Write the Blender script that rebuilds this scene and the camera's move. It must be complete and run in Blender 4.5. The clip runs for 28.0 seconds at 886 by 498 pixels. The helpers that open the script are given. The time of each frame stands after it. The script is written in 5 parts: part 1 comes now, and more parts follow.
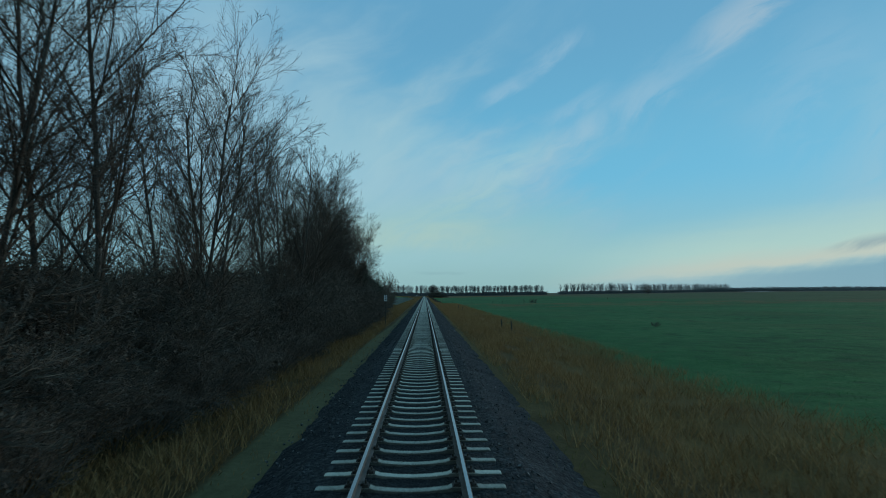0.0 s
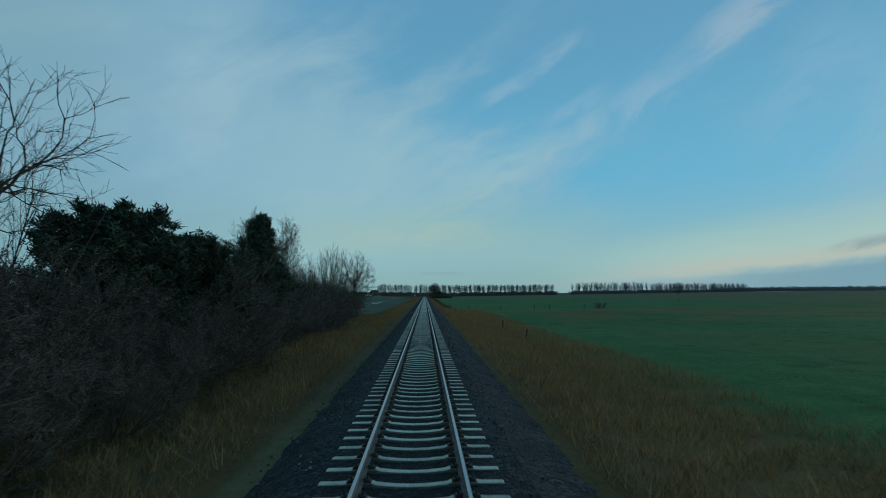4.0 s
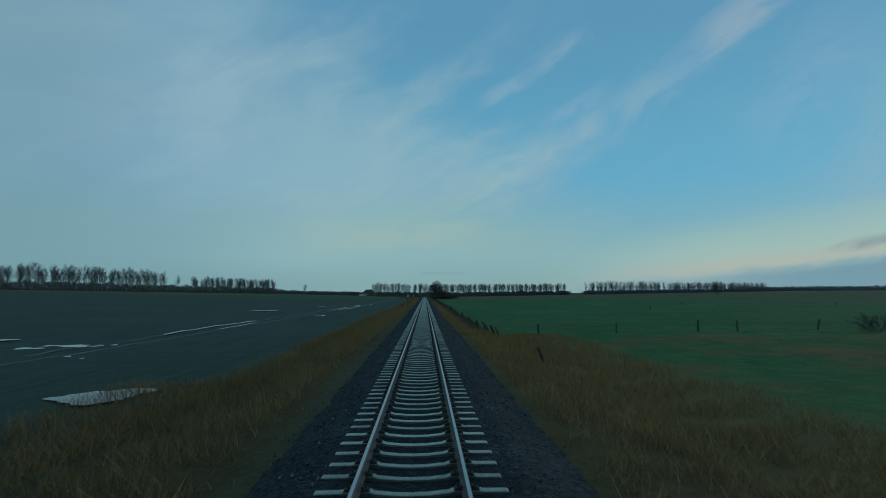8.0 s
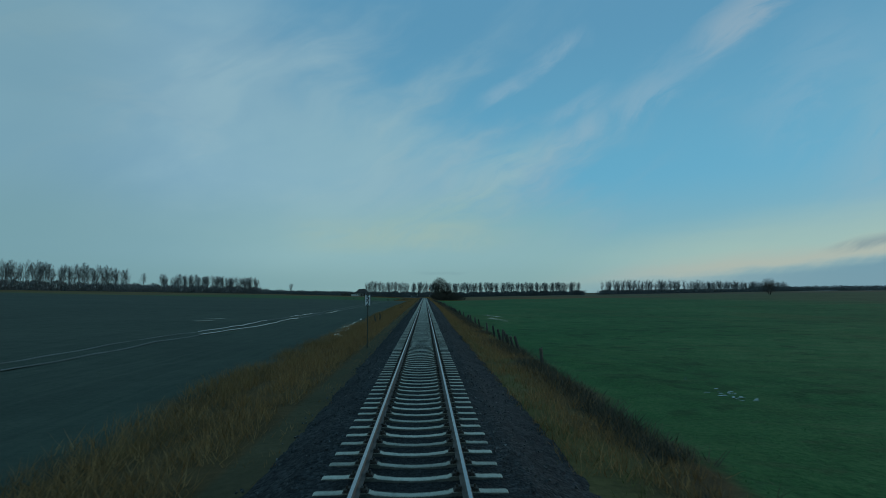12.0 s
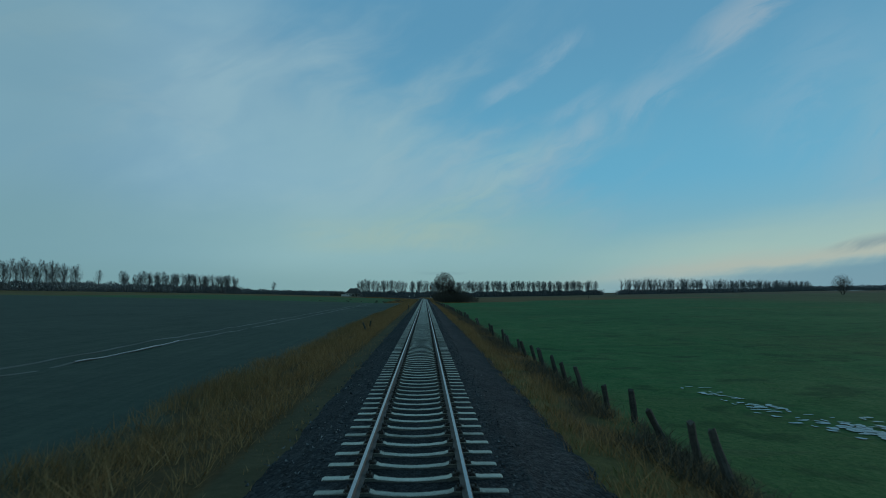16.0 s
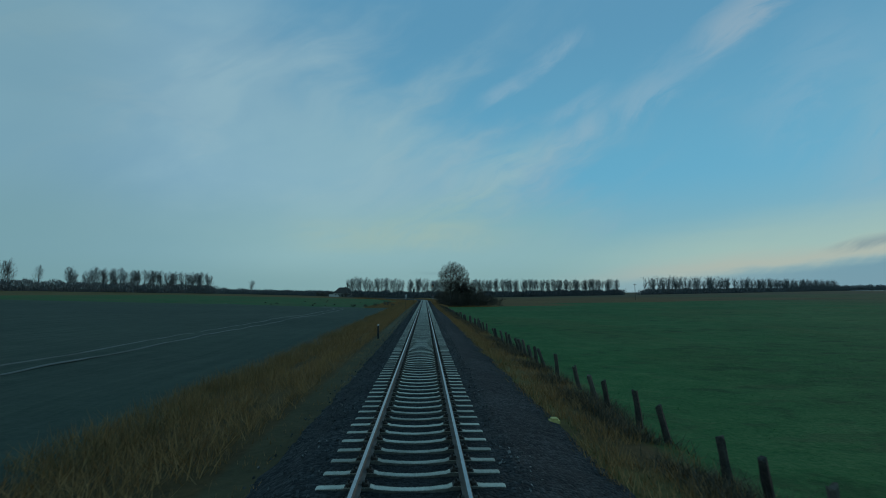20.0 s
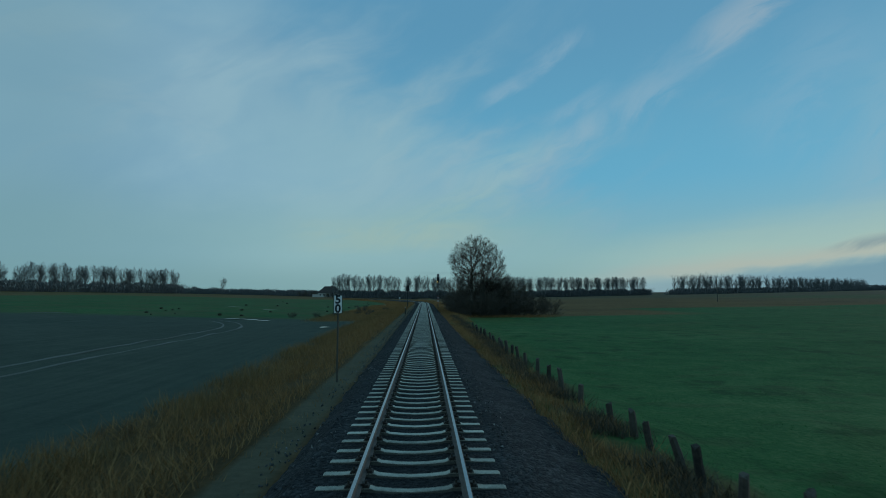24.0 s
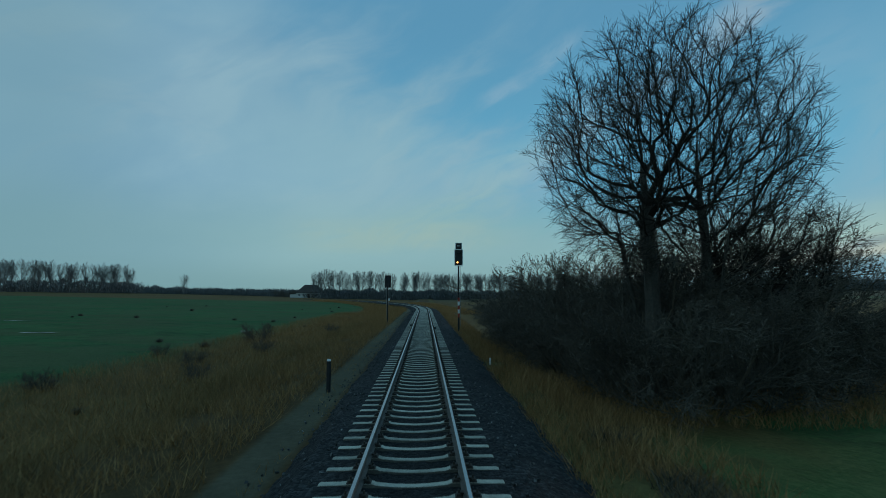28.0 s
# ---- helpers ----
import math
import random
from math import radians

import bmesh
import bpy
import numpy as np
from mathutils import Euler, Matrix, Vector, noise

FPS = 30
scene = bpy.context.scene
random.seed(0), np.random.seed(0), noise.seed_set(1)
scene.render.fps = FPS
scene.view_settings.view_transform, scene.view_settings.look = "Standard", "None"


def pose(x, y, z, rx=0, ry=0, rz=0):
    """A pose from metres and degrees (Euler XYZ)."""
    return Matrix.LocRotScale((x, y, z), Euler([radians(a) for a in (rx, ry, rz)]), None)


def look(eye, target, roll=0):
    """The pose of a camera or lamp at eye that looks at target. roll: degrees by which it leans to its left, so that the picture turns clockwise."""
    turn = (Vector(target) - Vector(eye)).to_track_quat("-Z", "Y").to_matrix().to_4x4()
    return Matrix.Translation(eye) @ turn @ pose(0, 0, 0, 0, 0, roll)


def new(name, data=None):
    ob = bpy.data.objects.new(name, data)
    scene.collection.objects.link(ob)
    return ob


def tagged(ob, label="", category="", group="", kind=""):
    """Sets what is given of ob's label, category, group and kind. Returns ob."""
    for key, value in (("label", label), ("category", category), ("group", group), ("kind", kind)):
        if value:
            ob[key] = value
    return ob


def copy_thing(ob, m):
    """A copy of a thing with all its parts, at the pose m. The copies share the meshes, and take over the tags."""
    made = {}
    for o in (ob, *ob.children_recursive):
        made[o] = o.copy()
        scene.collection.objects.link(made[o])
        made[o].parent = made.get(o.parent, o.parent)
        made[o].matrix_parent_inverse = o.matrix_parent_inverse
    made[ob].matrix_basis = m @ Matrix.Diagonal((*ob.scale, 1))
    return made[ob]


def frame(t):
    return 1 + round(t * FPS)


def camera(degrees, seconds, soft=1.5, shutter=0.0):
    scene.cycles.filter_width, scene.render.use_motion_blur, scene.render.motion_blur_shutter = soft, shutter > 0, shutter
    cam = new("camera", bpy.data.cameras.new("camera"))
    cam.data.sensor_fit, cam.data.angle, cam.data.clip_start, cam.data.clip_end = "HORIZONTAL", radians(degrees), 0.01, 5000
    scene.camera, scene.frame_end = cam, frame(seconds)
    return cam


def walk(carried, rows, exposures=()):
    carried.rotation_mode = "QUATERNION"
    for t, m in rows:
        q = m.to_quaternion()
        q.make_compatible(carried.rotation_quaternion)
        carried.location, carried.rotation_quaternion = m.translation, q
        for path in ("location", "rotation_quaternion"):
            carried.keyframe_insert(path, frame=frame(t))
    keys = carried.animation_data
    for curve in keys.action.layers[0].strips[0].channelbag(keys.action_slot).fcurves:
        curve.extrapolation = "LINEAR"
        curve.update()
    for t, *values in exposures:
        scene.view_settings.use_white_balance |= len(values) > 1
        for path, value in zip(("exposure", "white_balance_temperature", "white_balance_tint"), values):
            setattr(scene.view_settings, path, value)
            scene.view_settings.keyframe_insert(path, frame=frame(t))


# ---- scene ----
from mathutils import Vector as V3

# ---------------------------------------------------------------- camera and its walk
cam = camera(80.7, 28.0, soft=0.5, shutter=0.08)
EYE_X, EYE_Z, PITCH, YAW = 0.18, 2.56, 94.95, -1.985
# seconds, metres along the line, and small turns of pitch, roll and yaw in degrees
PATH = [
    (0, 0.07, 0.0, 0.0, 0.0),
    (1, 19.03, 0.0, 0.0, 0.0),
    (2, 37.99, 0.0, 0.0, 0.0),
    (3, 56.90, 0.0, 0.0, 0.0),
    (3.5, 66.19, 0.0, 0.0, 0.0),
    (5.5, 103.39, 0.0, 0.0, 0.0),
    (6, 112.68, 0.0, 0.0, 0.0),
    (7, 131.27, 0.0, 0.0, 0.0),
    (8, 149.61, 0.0, 0.0, 0.0),
    (9, 167.92, 0.0, 0.0, 0.0),
    (10, 186.07, 0.0, 0.0, 0.0),
    (11, 204.21, 0.0, 0.0, 0.0),
    (12, 222.23, 0.0, 0.0, 0.0),
    (12.5, 231.23, 0.0, 0.0, 0.0),
    (14.5, 267.03, 0.0, 0.0, 0.0),
    (15, 275.90, 0.0, 0.0, 0.0),
    (16, 293.63, 0.0, 0.0, 0.0),
    (17, 311.34, 0.0, 0.0, 0.0),
    (18, 328.78, 0.0, 0.0, 0.0),
    (19, 346.25, 0.0, 0.0, 0.0),
    (20, 363.63, 0.0, 0.0, 0.0),
    (21, 380.92, 0.0, 0.0, 0.0),
    (21.5, 389.47, 0.0, 0.0, 0.0),
    (23.5, 423.61, 0.0, 0.0, 0.0),
    (24, 432.07, 0.0, 0.0, 0.0),
    (25, 449.01, 0.0, 0.0, 0.0),
    (26, 465.83, 0.0, 0.0, 0.0),
    (27, 482.53, 0.0, 0.0, 0.0),
    (28, 499.07, 0.0, 0.0, 0.0),
]
walk(cam, [(t, pose(EYE_X, s, EYE_Z, PITCH + dp, dr, YAW + dy)) for t, s, dp, dr, dy in PATH],
     exposures=((0.0, 0.3), (2.0, 0.3), (3.0, 0.12), (3.5, 0.12), (6.0, 0.18), (7.0, -0.04), (8.5, 0.0), (28.0, 0.0)))

# ---------------------------------------------------------------- small node helpers
def link(tree, a, b):
    tree.links.new(a, b)


class Nodes:
    """Short names for the shader nodes used below."""

    def __init__(self, tree):
        self.tree = tree

    def put(self, socket, value):
        if isinstance(value, bpy.types.NodeSocket):
            self.tree.links.new(value, socket)
        elif isinstance(value, tuple) and len(value) == 3 and socket.type == "RGBA":
            socket.default_value = (*value, 1)
        else:
            socket.default_value = value

    def math(self, op, a, b=0.0, c=0.0, clamp=False):
        n = self.tree.nodes.new("ShaderNodeMath")
        n.operation, n.use_clamp = op, clamp
        for s, v in zip(n.inputs, (a, b, c)):
            self.put(s, v)
        return n.outputs[0]

    def step(self, x, lo, hi):
        """0 below lo, 1 above hi, smooth between."""
        n = self.tree.nodes.new("ShaderNodeMapRange")
        n.interpolation_type = "SMOOTHSTEP"
        self.put(n.inputs[0], x)
        self.put(n.inputs[1], lo)
        self.put(n.inputs[2], hi)
        return n.outputs[0]

    def mix(self, f, a, b, mode="MIX"):
        n = self.tree.nodes.new("ShaderNodeMix")
        n.data_type, n.blend_type = "RGBA", mode
        self.put(n.inputs[0], f)
        self.put(n.inputs[6], a)
        self.put(n.inputs[7], b)
        return n.outputs[2]

    def split(self, v):
        n = self.tree.nodes.new("ShaderNodeSeparateXYZ")
        self.put(n.inputs[0], v)
        return n.outputs

    def join(self, x, y, z):
        n = self.tree.nodes.new("ShaderNodeCombineXYZ")
        for s, v in zip(n.inputs, (x, y, z)):
            self.put(s, v)
        return n.outputs[0]

    def scale(self, v, s):
        n = self.tree.nodes.new("ShaderNodeMapping")
        self.put(n.inputs[0], v)
        n.inputs["Scale"].default_value = s
        return n.outputs[0]

    def noise(self, v, scale, detail=4.0, rough=0.55, warp=0.0):
        n = self.tree.nodes.new("ShaderNodeTexNoise")
        self.put(n.inputs["Vector"], v)
        n.inputs["Scale"].default_value, n.inputs["Detail"].default_value = scale, detail
        n.inputs["Roughness"].default_value, n.inputs["Distortion"].default_value = rough, warp
        return n.outputs[0]

    def cells(self, v, scale):
        n = self.tree.nodes.new("ShaderNodeTexVoronoi")
        self.put(n.inputs["Vector"], v)
        n.inputs["Scale"].default_value = scale
        return n.outputs[0], n.outputs[1]

    def ramp(self, f, *stops):
        n = self.tree.nodes.new("ShaderNodeValToRGB")
        while len(n.color_ramp.elements) < len(stops):
            n.color_ramp.elements.new(0.5)
        for e, (p, c) in zip(n.color_ramp.elements, stops):
            e.position, e.color = p, (*c, 1)
        self.put(n.inputs[0], f)
        return n.outputs[0]

    def bump(self, h, strength, distance):
        n = self.tree.nodes.new("ShaderNodeBump")
        self.put(n.inputs["Height"], h)
        n.inputs["Strength"].default_value, n.inputs["Distance"].default_value = strength, distance
        return n.outputs[0]

    def place(self):
        return self.tree.nodes.new("ShaderNodeNewGeometry").outputs["Position"]

    def island(self):
        return self.tree.nodes.new("ShaderNodeNewGeometry").outputs["Random Per Island"]

    def own(self):
        return self.tree.nodes.new("ShaderNodeTexCoord").outputs["Object"]

    def chance(self):
        return self.tree.nodes.new("ShaderNodeObjectInfo").outputs["Random"]


# ---------------------------------------------------------------- world, sun
world = bpy.data.worlds.new("sky")
scene.world = world
world.use_nodes = True
wt = world.node_tree
wt.nodes.clear()
w = Nodes(wt)
way = wt.nodes.new("ShaderNodeTexCoord").outputs["Generated"]
dx, dy, dz = w.split(way)
nishita = wt.nodes.new("ShaderNodeTexSky")
nishita.sky_type, nishita.sun_disc = "NISHITA", False
nishita.sun_elevation, nishita.sun_rotation = radians(5), radians(62)
nishita.air_density, nishita.dust_density, nishita.ozone_density = 1.0, 0.6, 2.0
az = w.math("MULTIPLY", w.math("ARCTAN2", dx, dy), 57.2958)
el = w.math("MULTIPLY", w.math("ARCSINE", dz), 57.2958)


def turned(a, b, degrees):
    """Coordinates along and across a direction that climbs to the right."""
    c, k = math.cos(radians(degrees)), math.sin(radians(degrees))
    return (w.math("ADD", w.math("MULTIPLY", a, c), w.math("MULTIPLY", b, k)),
            w.math("SUBTRACT", w.math("MULTIPLY", b, c), w.math("MULTIPLY", a, k)))


def fade(x, lo, hi):
    """1 below lo, 0 above hi."""
    return w.math("SUBTRACT", 1.0, w.step(x, lo, hi))


def both(*fs):
    out = fs[0]
    for f in fs[1:]:
        out = w.math("MULTIPLY", out, f)
    return out


def plus(x, f, k):
    return w.math("ADD", x, w.math("MULTIPLY", f, k))


run, across = turned(az, el, 27.0)
bent = w.math("SUBTRACT", w.noise(w.join(w.math("MULTIPLY", az, 0.05), w.math("MULTIPLY", el, 0.08), 2.0), 1.0, 3.0), 0.5)
across_ = plus(across, bent, 9.0)
streak = w.noise(w.join(w.math("MULTIPLY", run, 0.035), w.math("MULTIPLY", across_, 0.115), 3.1), 1.0, 5.0, 0.55, 0.4)
wisp = w.noise(w.join(w.math("MULTIPLY", run, 0.14), w.math("MULTIPLY", across_, 0.42), 8.0), 1.0, 6.0, 0.62, 0.5)
broad = w.noise(w.join(w.math("MULTIPLY", az, 0.055), w.math("MULTIPLY", el, 0.10), 5.3), 1.0, 4.0, 0.55, 0.5)
flat = w.noise(w.join(w.math("MULTIPLY", az, 0.06), w.math("MULTIPLY", el, 0.55), 1.0), 1.0, 5.0, 0.55, 0.3)
ragged = plus(streak, wisp, 0.25)
# clear blue, palest near the horizon and dull overhead
clear = w.mix(w.step(el, 10.0, 30.0), (1.22, 4.15, 6.05), (1.08, 3.2, 5.0))
clear = w.mix(fade(el, 3.0, 13.0), clear, (2.15, 4.35, 5.0))
clear = w.mix(0.12, clear, nishita.outputs[0])
# thin sheet of cloud over the west, its edge drawn out into streaks
rim_ = w.math("SUBTRACT", 13.0, w.math("MULTIPLY", w.math("MAXIMUM", w.math("SUBTRACT", el, 12.0), 0.0), 1.15))
gap = w.math("SUBTRACT", az, rim_)
gap = plus(gap, w.math("SUBTRACT", ragged, 0.62), -52.0)
gap = plus(gap, w.math("SUBTRACT", broad, 0.5), -20.0)
cover = w.math("ADD", w.math("MULTIPLY", fade(gap, -17.0, 9.0), 0.9), w.math("MULTIPLY", w.step(ragged, 0.60, 0.86), 0.32), clamp=True)
cover = both(cover, w.math("SUBTRACT", 1.0, w.math("MULTIPLY", both(w.step(el, 23.0, 31.0), fade(el, 45.0, 70.0)), 0.55)))
tone = w.step(plus(w.math("MULTIPLY", streak, 0.5), broad, 0.5), 0.30, 0.70)
cloud = w.mix(tone, (1.88, 3.55, 4.78), (2.6, 4.36, 5.3))
cloud = w.mix(both(w.step(az, -30.0, -8.0), fade(az, -4.0, 14.0), fade(el, 15.0, 26.0), 0.45), cloud, (2.75, 4.75, 5.35))
cloud = w.mix(both(fade(az, -38.0, -24.0), 0.7), cloud, (1.75, 3.3, 4.05))
sky = w.mix(cover, clear, cloud)


def feather(a0, e0, slope, length, wide, amount, colour=(3.1, 4.55, 5.55)):
    """One drawn-out wisp of high cloud."""
    global sky
    u, v = turned(w.math("SUBTRACT", az, a0), w.math("SUBTRACT", el, e0), slope)
    v = plus(v, w.math("SUBTRACT", wisp, 0.5), wide * 2.2)
    m = both(fade(w.math("ABSOLUTE", u), length * 0.25, length), fade(w.math("ABSOLUTE", v), wide * 0.1, wide), w.step(wisp, 0.22, 0.62), amount)
    sky = w.mix(m, sky, colour)


feather(33.2, 26.0, 27.0, 6.5, 2.4, 0.7, (2.9, 4.1, 5.0))
feather(27.5, 22.4, 25.0, 9.0, 2.8, 0.24)
feather(20.5, 18.6, 23.0, 9.0, 2.2, 0.3)
feather(8.8, 21.8, 24.0, 4.0, 1.1, 0.42)
feather(14.5, 25.0, 27.0, 5.0, 1.4, 0.36)
feather(16.8, 19.8, 24.0, 5.0, 1.2, 0.3)
feather(37.5, 19.0, 50.0, 9.0, 4.5, 0.22)
feather(8.0, 13.8, 22.0, 9.0, 3.0, 0.4, (2.9, 4.9, 5.3))
feather(1.0, 8.6, 18.0, 13.0, 3.0, 0.45, (3.0, 4.75, 4.5))
feather(44.0, 14.0, 70.0, 13.0, 6.0, 0.55, (2.5, 4.3, 5.3))
# pale green haze low down, warmer ahead and duller to the west
haze = both(fade(el, 5.5, 12.5), fade(az, 10.0, 24.0))
sky = w.mix(both(haze, 0.55), sky, w.mix(w.step(az, -40.0, -8.0), (1.75, 3.4, 3.7), (2.62, 4.55, 4.45)))
sky = w.mix(both(fade(w.math("ABSOLUTE", w.math("SUBTRACT", plus(el, w.math("SUBTRACT", flat, 0.5), 3.0), 6.3)), 0.2, 2.6), w.step(az, -17.0, -9.0), fade(az, 2.0, 12.0), w.step(wisp, 0.2, 0.6), 0.6), sky, (3.25, 4.65, 4.25))
sky = w.mix(both(fade(el, 0.6, 4.4), fade(az, 12.0, 26.0), 0.75), sky, w.mix(w.step(az, -25.0, 0.0), (1.8, 3.35, 3.6), (2.25, 3.85, 3.95)))
# cream afterglow in the east that climbs to the right, a dusky bank below it
lift = w.math("SUBTRACT", w.math("MULTIPLY", w.math("SUBTRACT", az, 20.0), 0.098), 0.95)
high = w.math("SUBTRACT", plus(plus(el, w.math("SUBTRACT", flat, 0.5), 1.6), w.math("SUBTRACT", wisp, 0.5), 1.2), lift)
glow = both(w.step(az, 9.0, 32.0), w.step(high, 1.2, 2.6), fade(high, 3.4, 8.4))
sky = w.mix(both(glow, 0.85), sky, w.mix(w.step(high, 2.2, 4.4), (4.35, 4.75, 4.1), (3.55, 5.15, 4.7)))
bank = both(w.step(az, 6.0, 30.0), fade(high, 1.0, 2.4))
sky = w.mix(both(bank, 0.85), sky, w.mix(w.step(az, 22.0, 42.0), (2.35, 3.65, 4.1), (1.5, 3.0, 3.85)))
feather(42.0, 4.5, 10.0, 4.5, 0.75, 0.75, (2.0, 2.9, 3.3))
feather(1.7, 2.3, 0.0, 4.0, 0.28, 0.5, (2.0, 3.5, 3.8))
back = wt.nodes.new("ShaderNodeBackground")
w.put(back.inputs[0], sky)
back.inputs[1].default_value = 0.1
wout = wt.nodes.new("ShaderNodeOutputWorld")
link(wt, back.outputs[0], wout.inputs[0])

sun = new("sun", bpy.data.lights.new("sun", "SUN"))
sun.data.energy, sun.data.angle, sun.data.color = 0.5, radians(12), (1.0, 0.9, 0.76)
sun.matrix_world = look((60, 32, 6), (0, 0, 0))

# ---------------------------------------------------------------- materials
def material(name, rough=0.8, metal=0.0, spec=0.3):
    m = bpy.data.materials.new(name)
    m.use_nodes = True
    m.node_tree.nodes.clear()
    out = m.node_tree.nodes.new("ShaderNodeOutputMaterial")
    b = m.node_tree.nodes.new("ShaderNodeBsdfPrincipled")
    link(m.node_tree, b.outputs[0], out.inputs[0])
    b.inputs["Roughness"].default_value, b.inputs["Metallic"].default_value = rough, metal
    b.inputs["Specular IOR Level"].default_value = spec
    return m, Nodes(m.node_tree), b


def speckled(name, dark, light, scale, rough=0.8, metal=0.0, bump=0.3, depth=0.01, big=0.3, spec=0.3, vary=0.0):
    """A worn surface: fine grain, larger stains, and a slight change from piece to piece."""
    m, n, b = material(name, rough, metal, spec)
    p = n.own()
    fine, stain = n.noise(p, scale, 6.0, 0.65), n.noise(p, scale * 0.13, 3.0, 0.5)
    f = n.math("ADD", n.math("MULTIPLY", fine, 1 - big), n.math("MULTIPLY", stain, big))
    if vary:
        f = n.math("ADD", f, n.math("MULTIPLY", n.math("SUBTRACT", n.chance(), 0.5), vary))
    c = n.ramp(f, (0.3, dark), (0.72, light))
    n.put(b.inputs["Base Color"], c)
    n.put(b.inputs["Normal"], n.bump(fine, bump, depth))
    return m


def islands(name, *stops, rough=0.85, spec=0.15, translucent=0.0):
    """Blades, twigs and leaves, each with a tone of its own."""
    m, n, b = material(name, rough, 0.0, spec)
    stain = n.noise(n.place(), 0.35, 3.0)
    f = n.math("ADD", n.math("MULTIPLY", n.island(), 0.6), n.math("MULTIPLY", stain, 0.4))
    n.put(b.inputs["Base Color"], n.ramp(f, *stops))
    return m


CONCRETE = speckled("sleeper_concrete", (0.25, 0.232, 0.188), (0.60, 0.56, 0.46), 22, 0.85, 0.0, 0.35, 0.006, 0.45, 0.3, 0.25)
# Concrete copied darker for the sleepers' sides; their shade is painted in.
DARK_CONCRETE = speckled("shaded_sleeper_side", (0.05, 0.046, 0.038), (0.15, 0.14, 0.115), 18, 0.9, 0.0, 0.4, 0.006, 0.5, 0.2, 0.2)
RUST = speckled("rail_rust", (0.075, 0.064, 0.056), (0.19, 0.16, 0.14), 30, 0.75, 0.3, 0.3, 0.003, 0.4)
STEEL = speckled("rail_head_steel", (0.27, 0.28, 0.29), (0.46, 0.47, 0.48), 40, 0.34, 0.85, 0.1, 0.001, 0.4)
IRON = speckled("fastening_iron", (0.03, 0.025, 0.022), (0.09, 0.07, 0.055), 40, 0.7, 0.3, 0.3, 0.003)
BARK = speckled("bark", (0.042, 0.037, 0.031), (0.13, 0.113, 0.093), 14, 0.9, 0.0, 0.8, 0.02, 0.4)
BIRCH = speckled("birch_bark", (0.06, 0.055, 0.05), (0.32, 0.30, 0.27), 9, 0.8, 0.0, 0.5, 0.01, 0.5)
TWIG = islands("twigs", (0.2, (0.04, 0.032, 0.026)), (0.8, (0.11, 0.086, 0.066)))
# Darker copy of the twigs for one crown: its gloom is put into the colour.
TWIG_DARK = islands("shade_dark_twigs", (0.2, (0.024, 0.020, 0.017)), (0.8, (0.065, 0.052, 0.042)))
BRUSH = islands("brushwood", (0.2, (0.071, 0.060, 0.050)), (0.55, (0.106, 0.089, 0.070)), (0.9, (0.142, 0.112, 0.081)))
# Far poplars and hedges: distance haze is mixed into these paler greys.
POPLAR_BARK = speckled("hazed_poplar_bark", (0.12, 0.125, 0.12), (0.30, 0.30, 0.28), 3, 0.9, 0.0, 0.5, 0.02, 0.4)
POPLAR_TWIG = islands("hazed_poplar_twigs", (0.2, (0.085, 0.092, 0.094)), (0.8, (0.195, 0.205, 0.20)))
HEDGE = islands("hazed_hedge", (0.2, (0.10, 0.106, 0.108)), (0.8, (0.19, 0.193, 0.188)))
NEEDLE = islands("pine_needles", (0.2, (0.03, 0.048, 0.034)), (0.8, (0.066, 0.094, 0.056)))
LEAF = islands("withered_leaves", (0.2, (0.05, 0.028, 0.012)), (0.8, (0.15, 0.085, 0.035)))
STRAW = islands("withered_grass", (0.2, (0.18, 0.098, 0.037)), (0.45, (0.27, 0.148, 0.058)), (0.66, (0.365, 0.206, 0.082)), (0.9, (0.45, 0.265, 0.118)))
BLADE = islands("green_grass", (0.15, (0.024, 0.10, 0.024)), (0.6, (0.04, 0.14, 0.034)), (0.9, (0.10, 0.16, 0.05)))
OAK = speckled("weathered_post_wood", (0.035, 0.032, 0.028), (0.12, 0.105, 0.085), 25, 0.9, 0.0, 0.7, 0.01, 0.5, 0.2, 0.3)
PALE = speckled("pale_weathered_wood", (0.2, 0.16, 0.07), (0.44, 0.36, 0.17), 18, 0.85, 0.0, 0.4, 0.006, 0.5)
WHITE = speckled("white_enamel", (0.68, 0.69, 0.68), (0.86, 0.86, 0.84), 8, 0.5, 0.0, 0.05, 0.002, 0.6)
BLACK = speckled("black_paint", (0.012, 0.012, 0.013), (0.035, 0.035, 0.036), 20, 0.55, 0.0, 0.1, 0.002)
ZINC = speckled("galvanised_steel", (0.16, 0.17, 0.17), (0.34, 0.35, 0.35), 25, 0.5, 0.7, 0.1, 0.002)
ORANGE = speckled("orange_red_paint", (0.6, 0.07, 0.035), (0.8, 0.13, 0.06), 15, 0.5, 0.0, 0.1, 0.002)
RED = speckled("red_paint", (0.28, 0.03, 0.02), (0.5, 0.06, 0.04), 15, 0.5, 0.0, 0.1, 0.002)
PLASTER = speckled("house_plaster", (0.5, 0.49, 0.45), (0.72, 0.71, 0.67), 2, 0.85, 0.0, 0.2, 0.01)
TILE = speckled("roof_tiles", (0.035, 0.03, 0.028), (0.10, 0.075, 0.06), 3, 0.8, 0.0, 0.4, 0.02)
GLASS = speckled("dark_window_glass", (0.02, 0.025, 0.03), (0.03, 0.035, 0.04), 2, 0.1, 0.0, 0.0, 0.001, 0.3, 0.6)
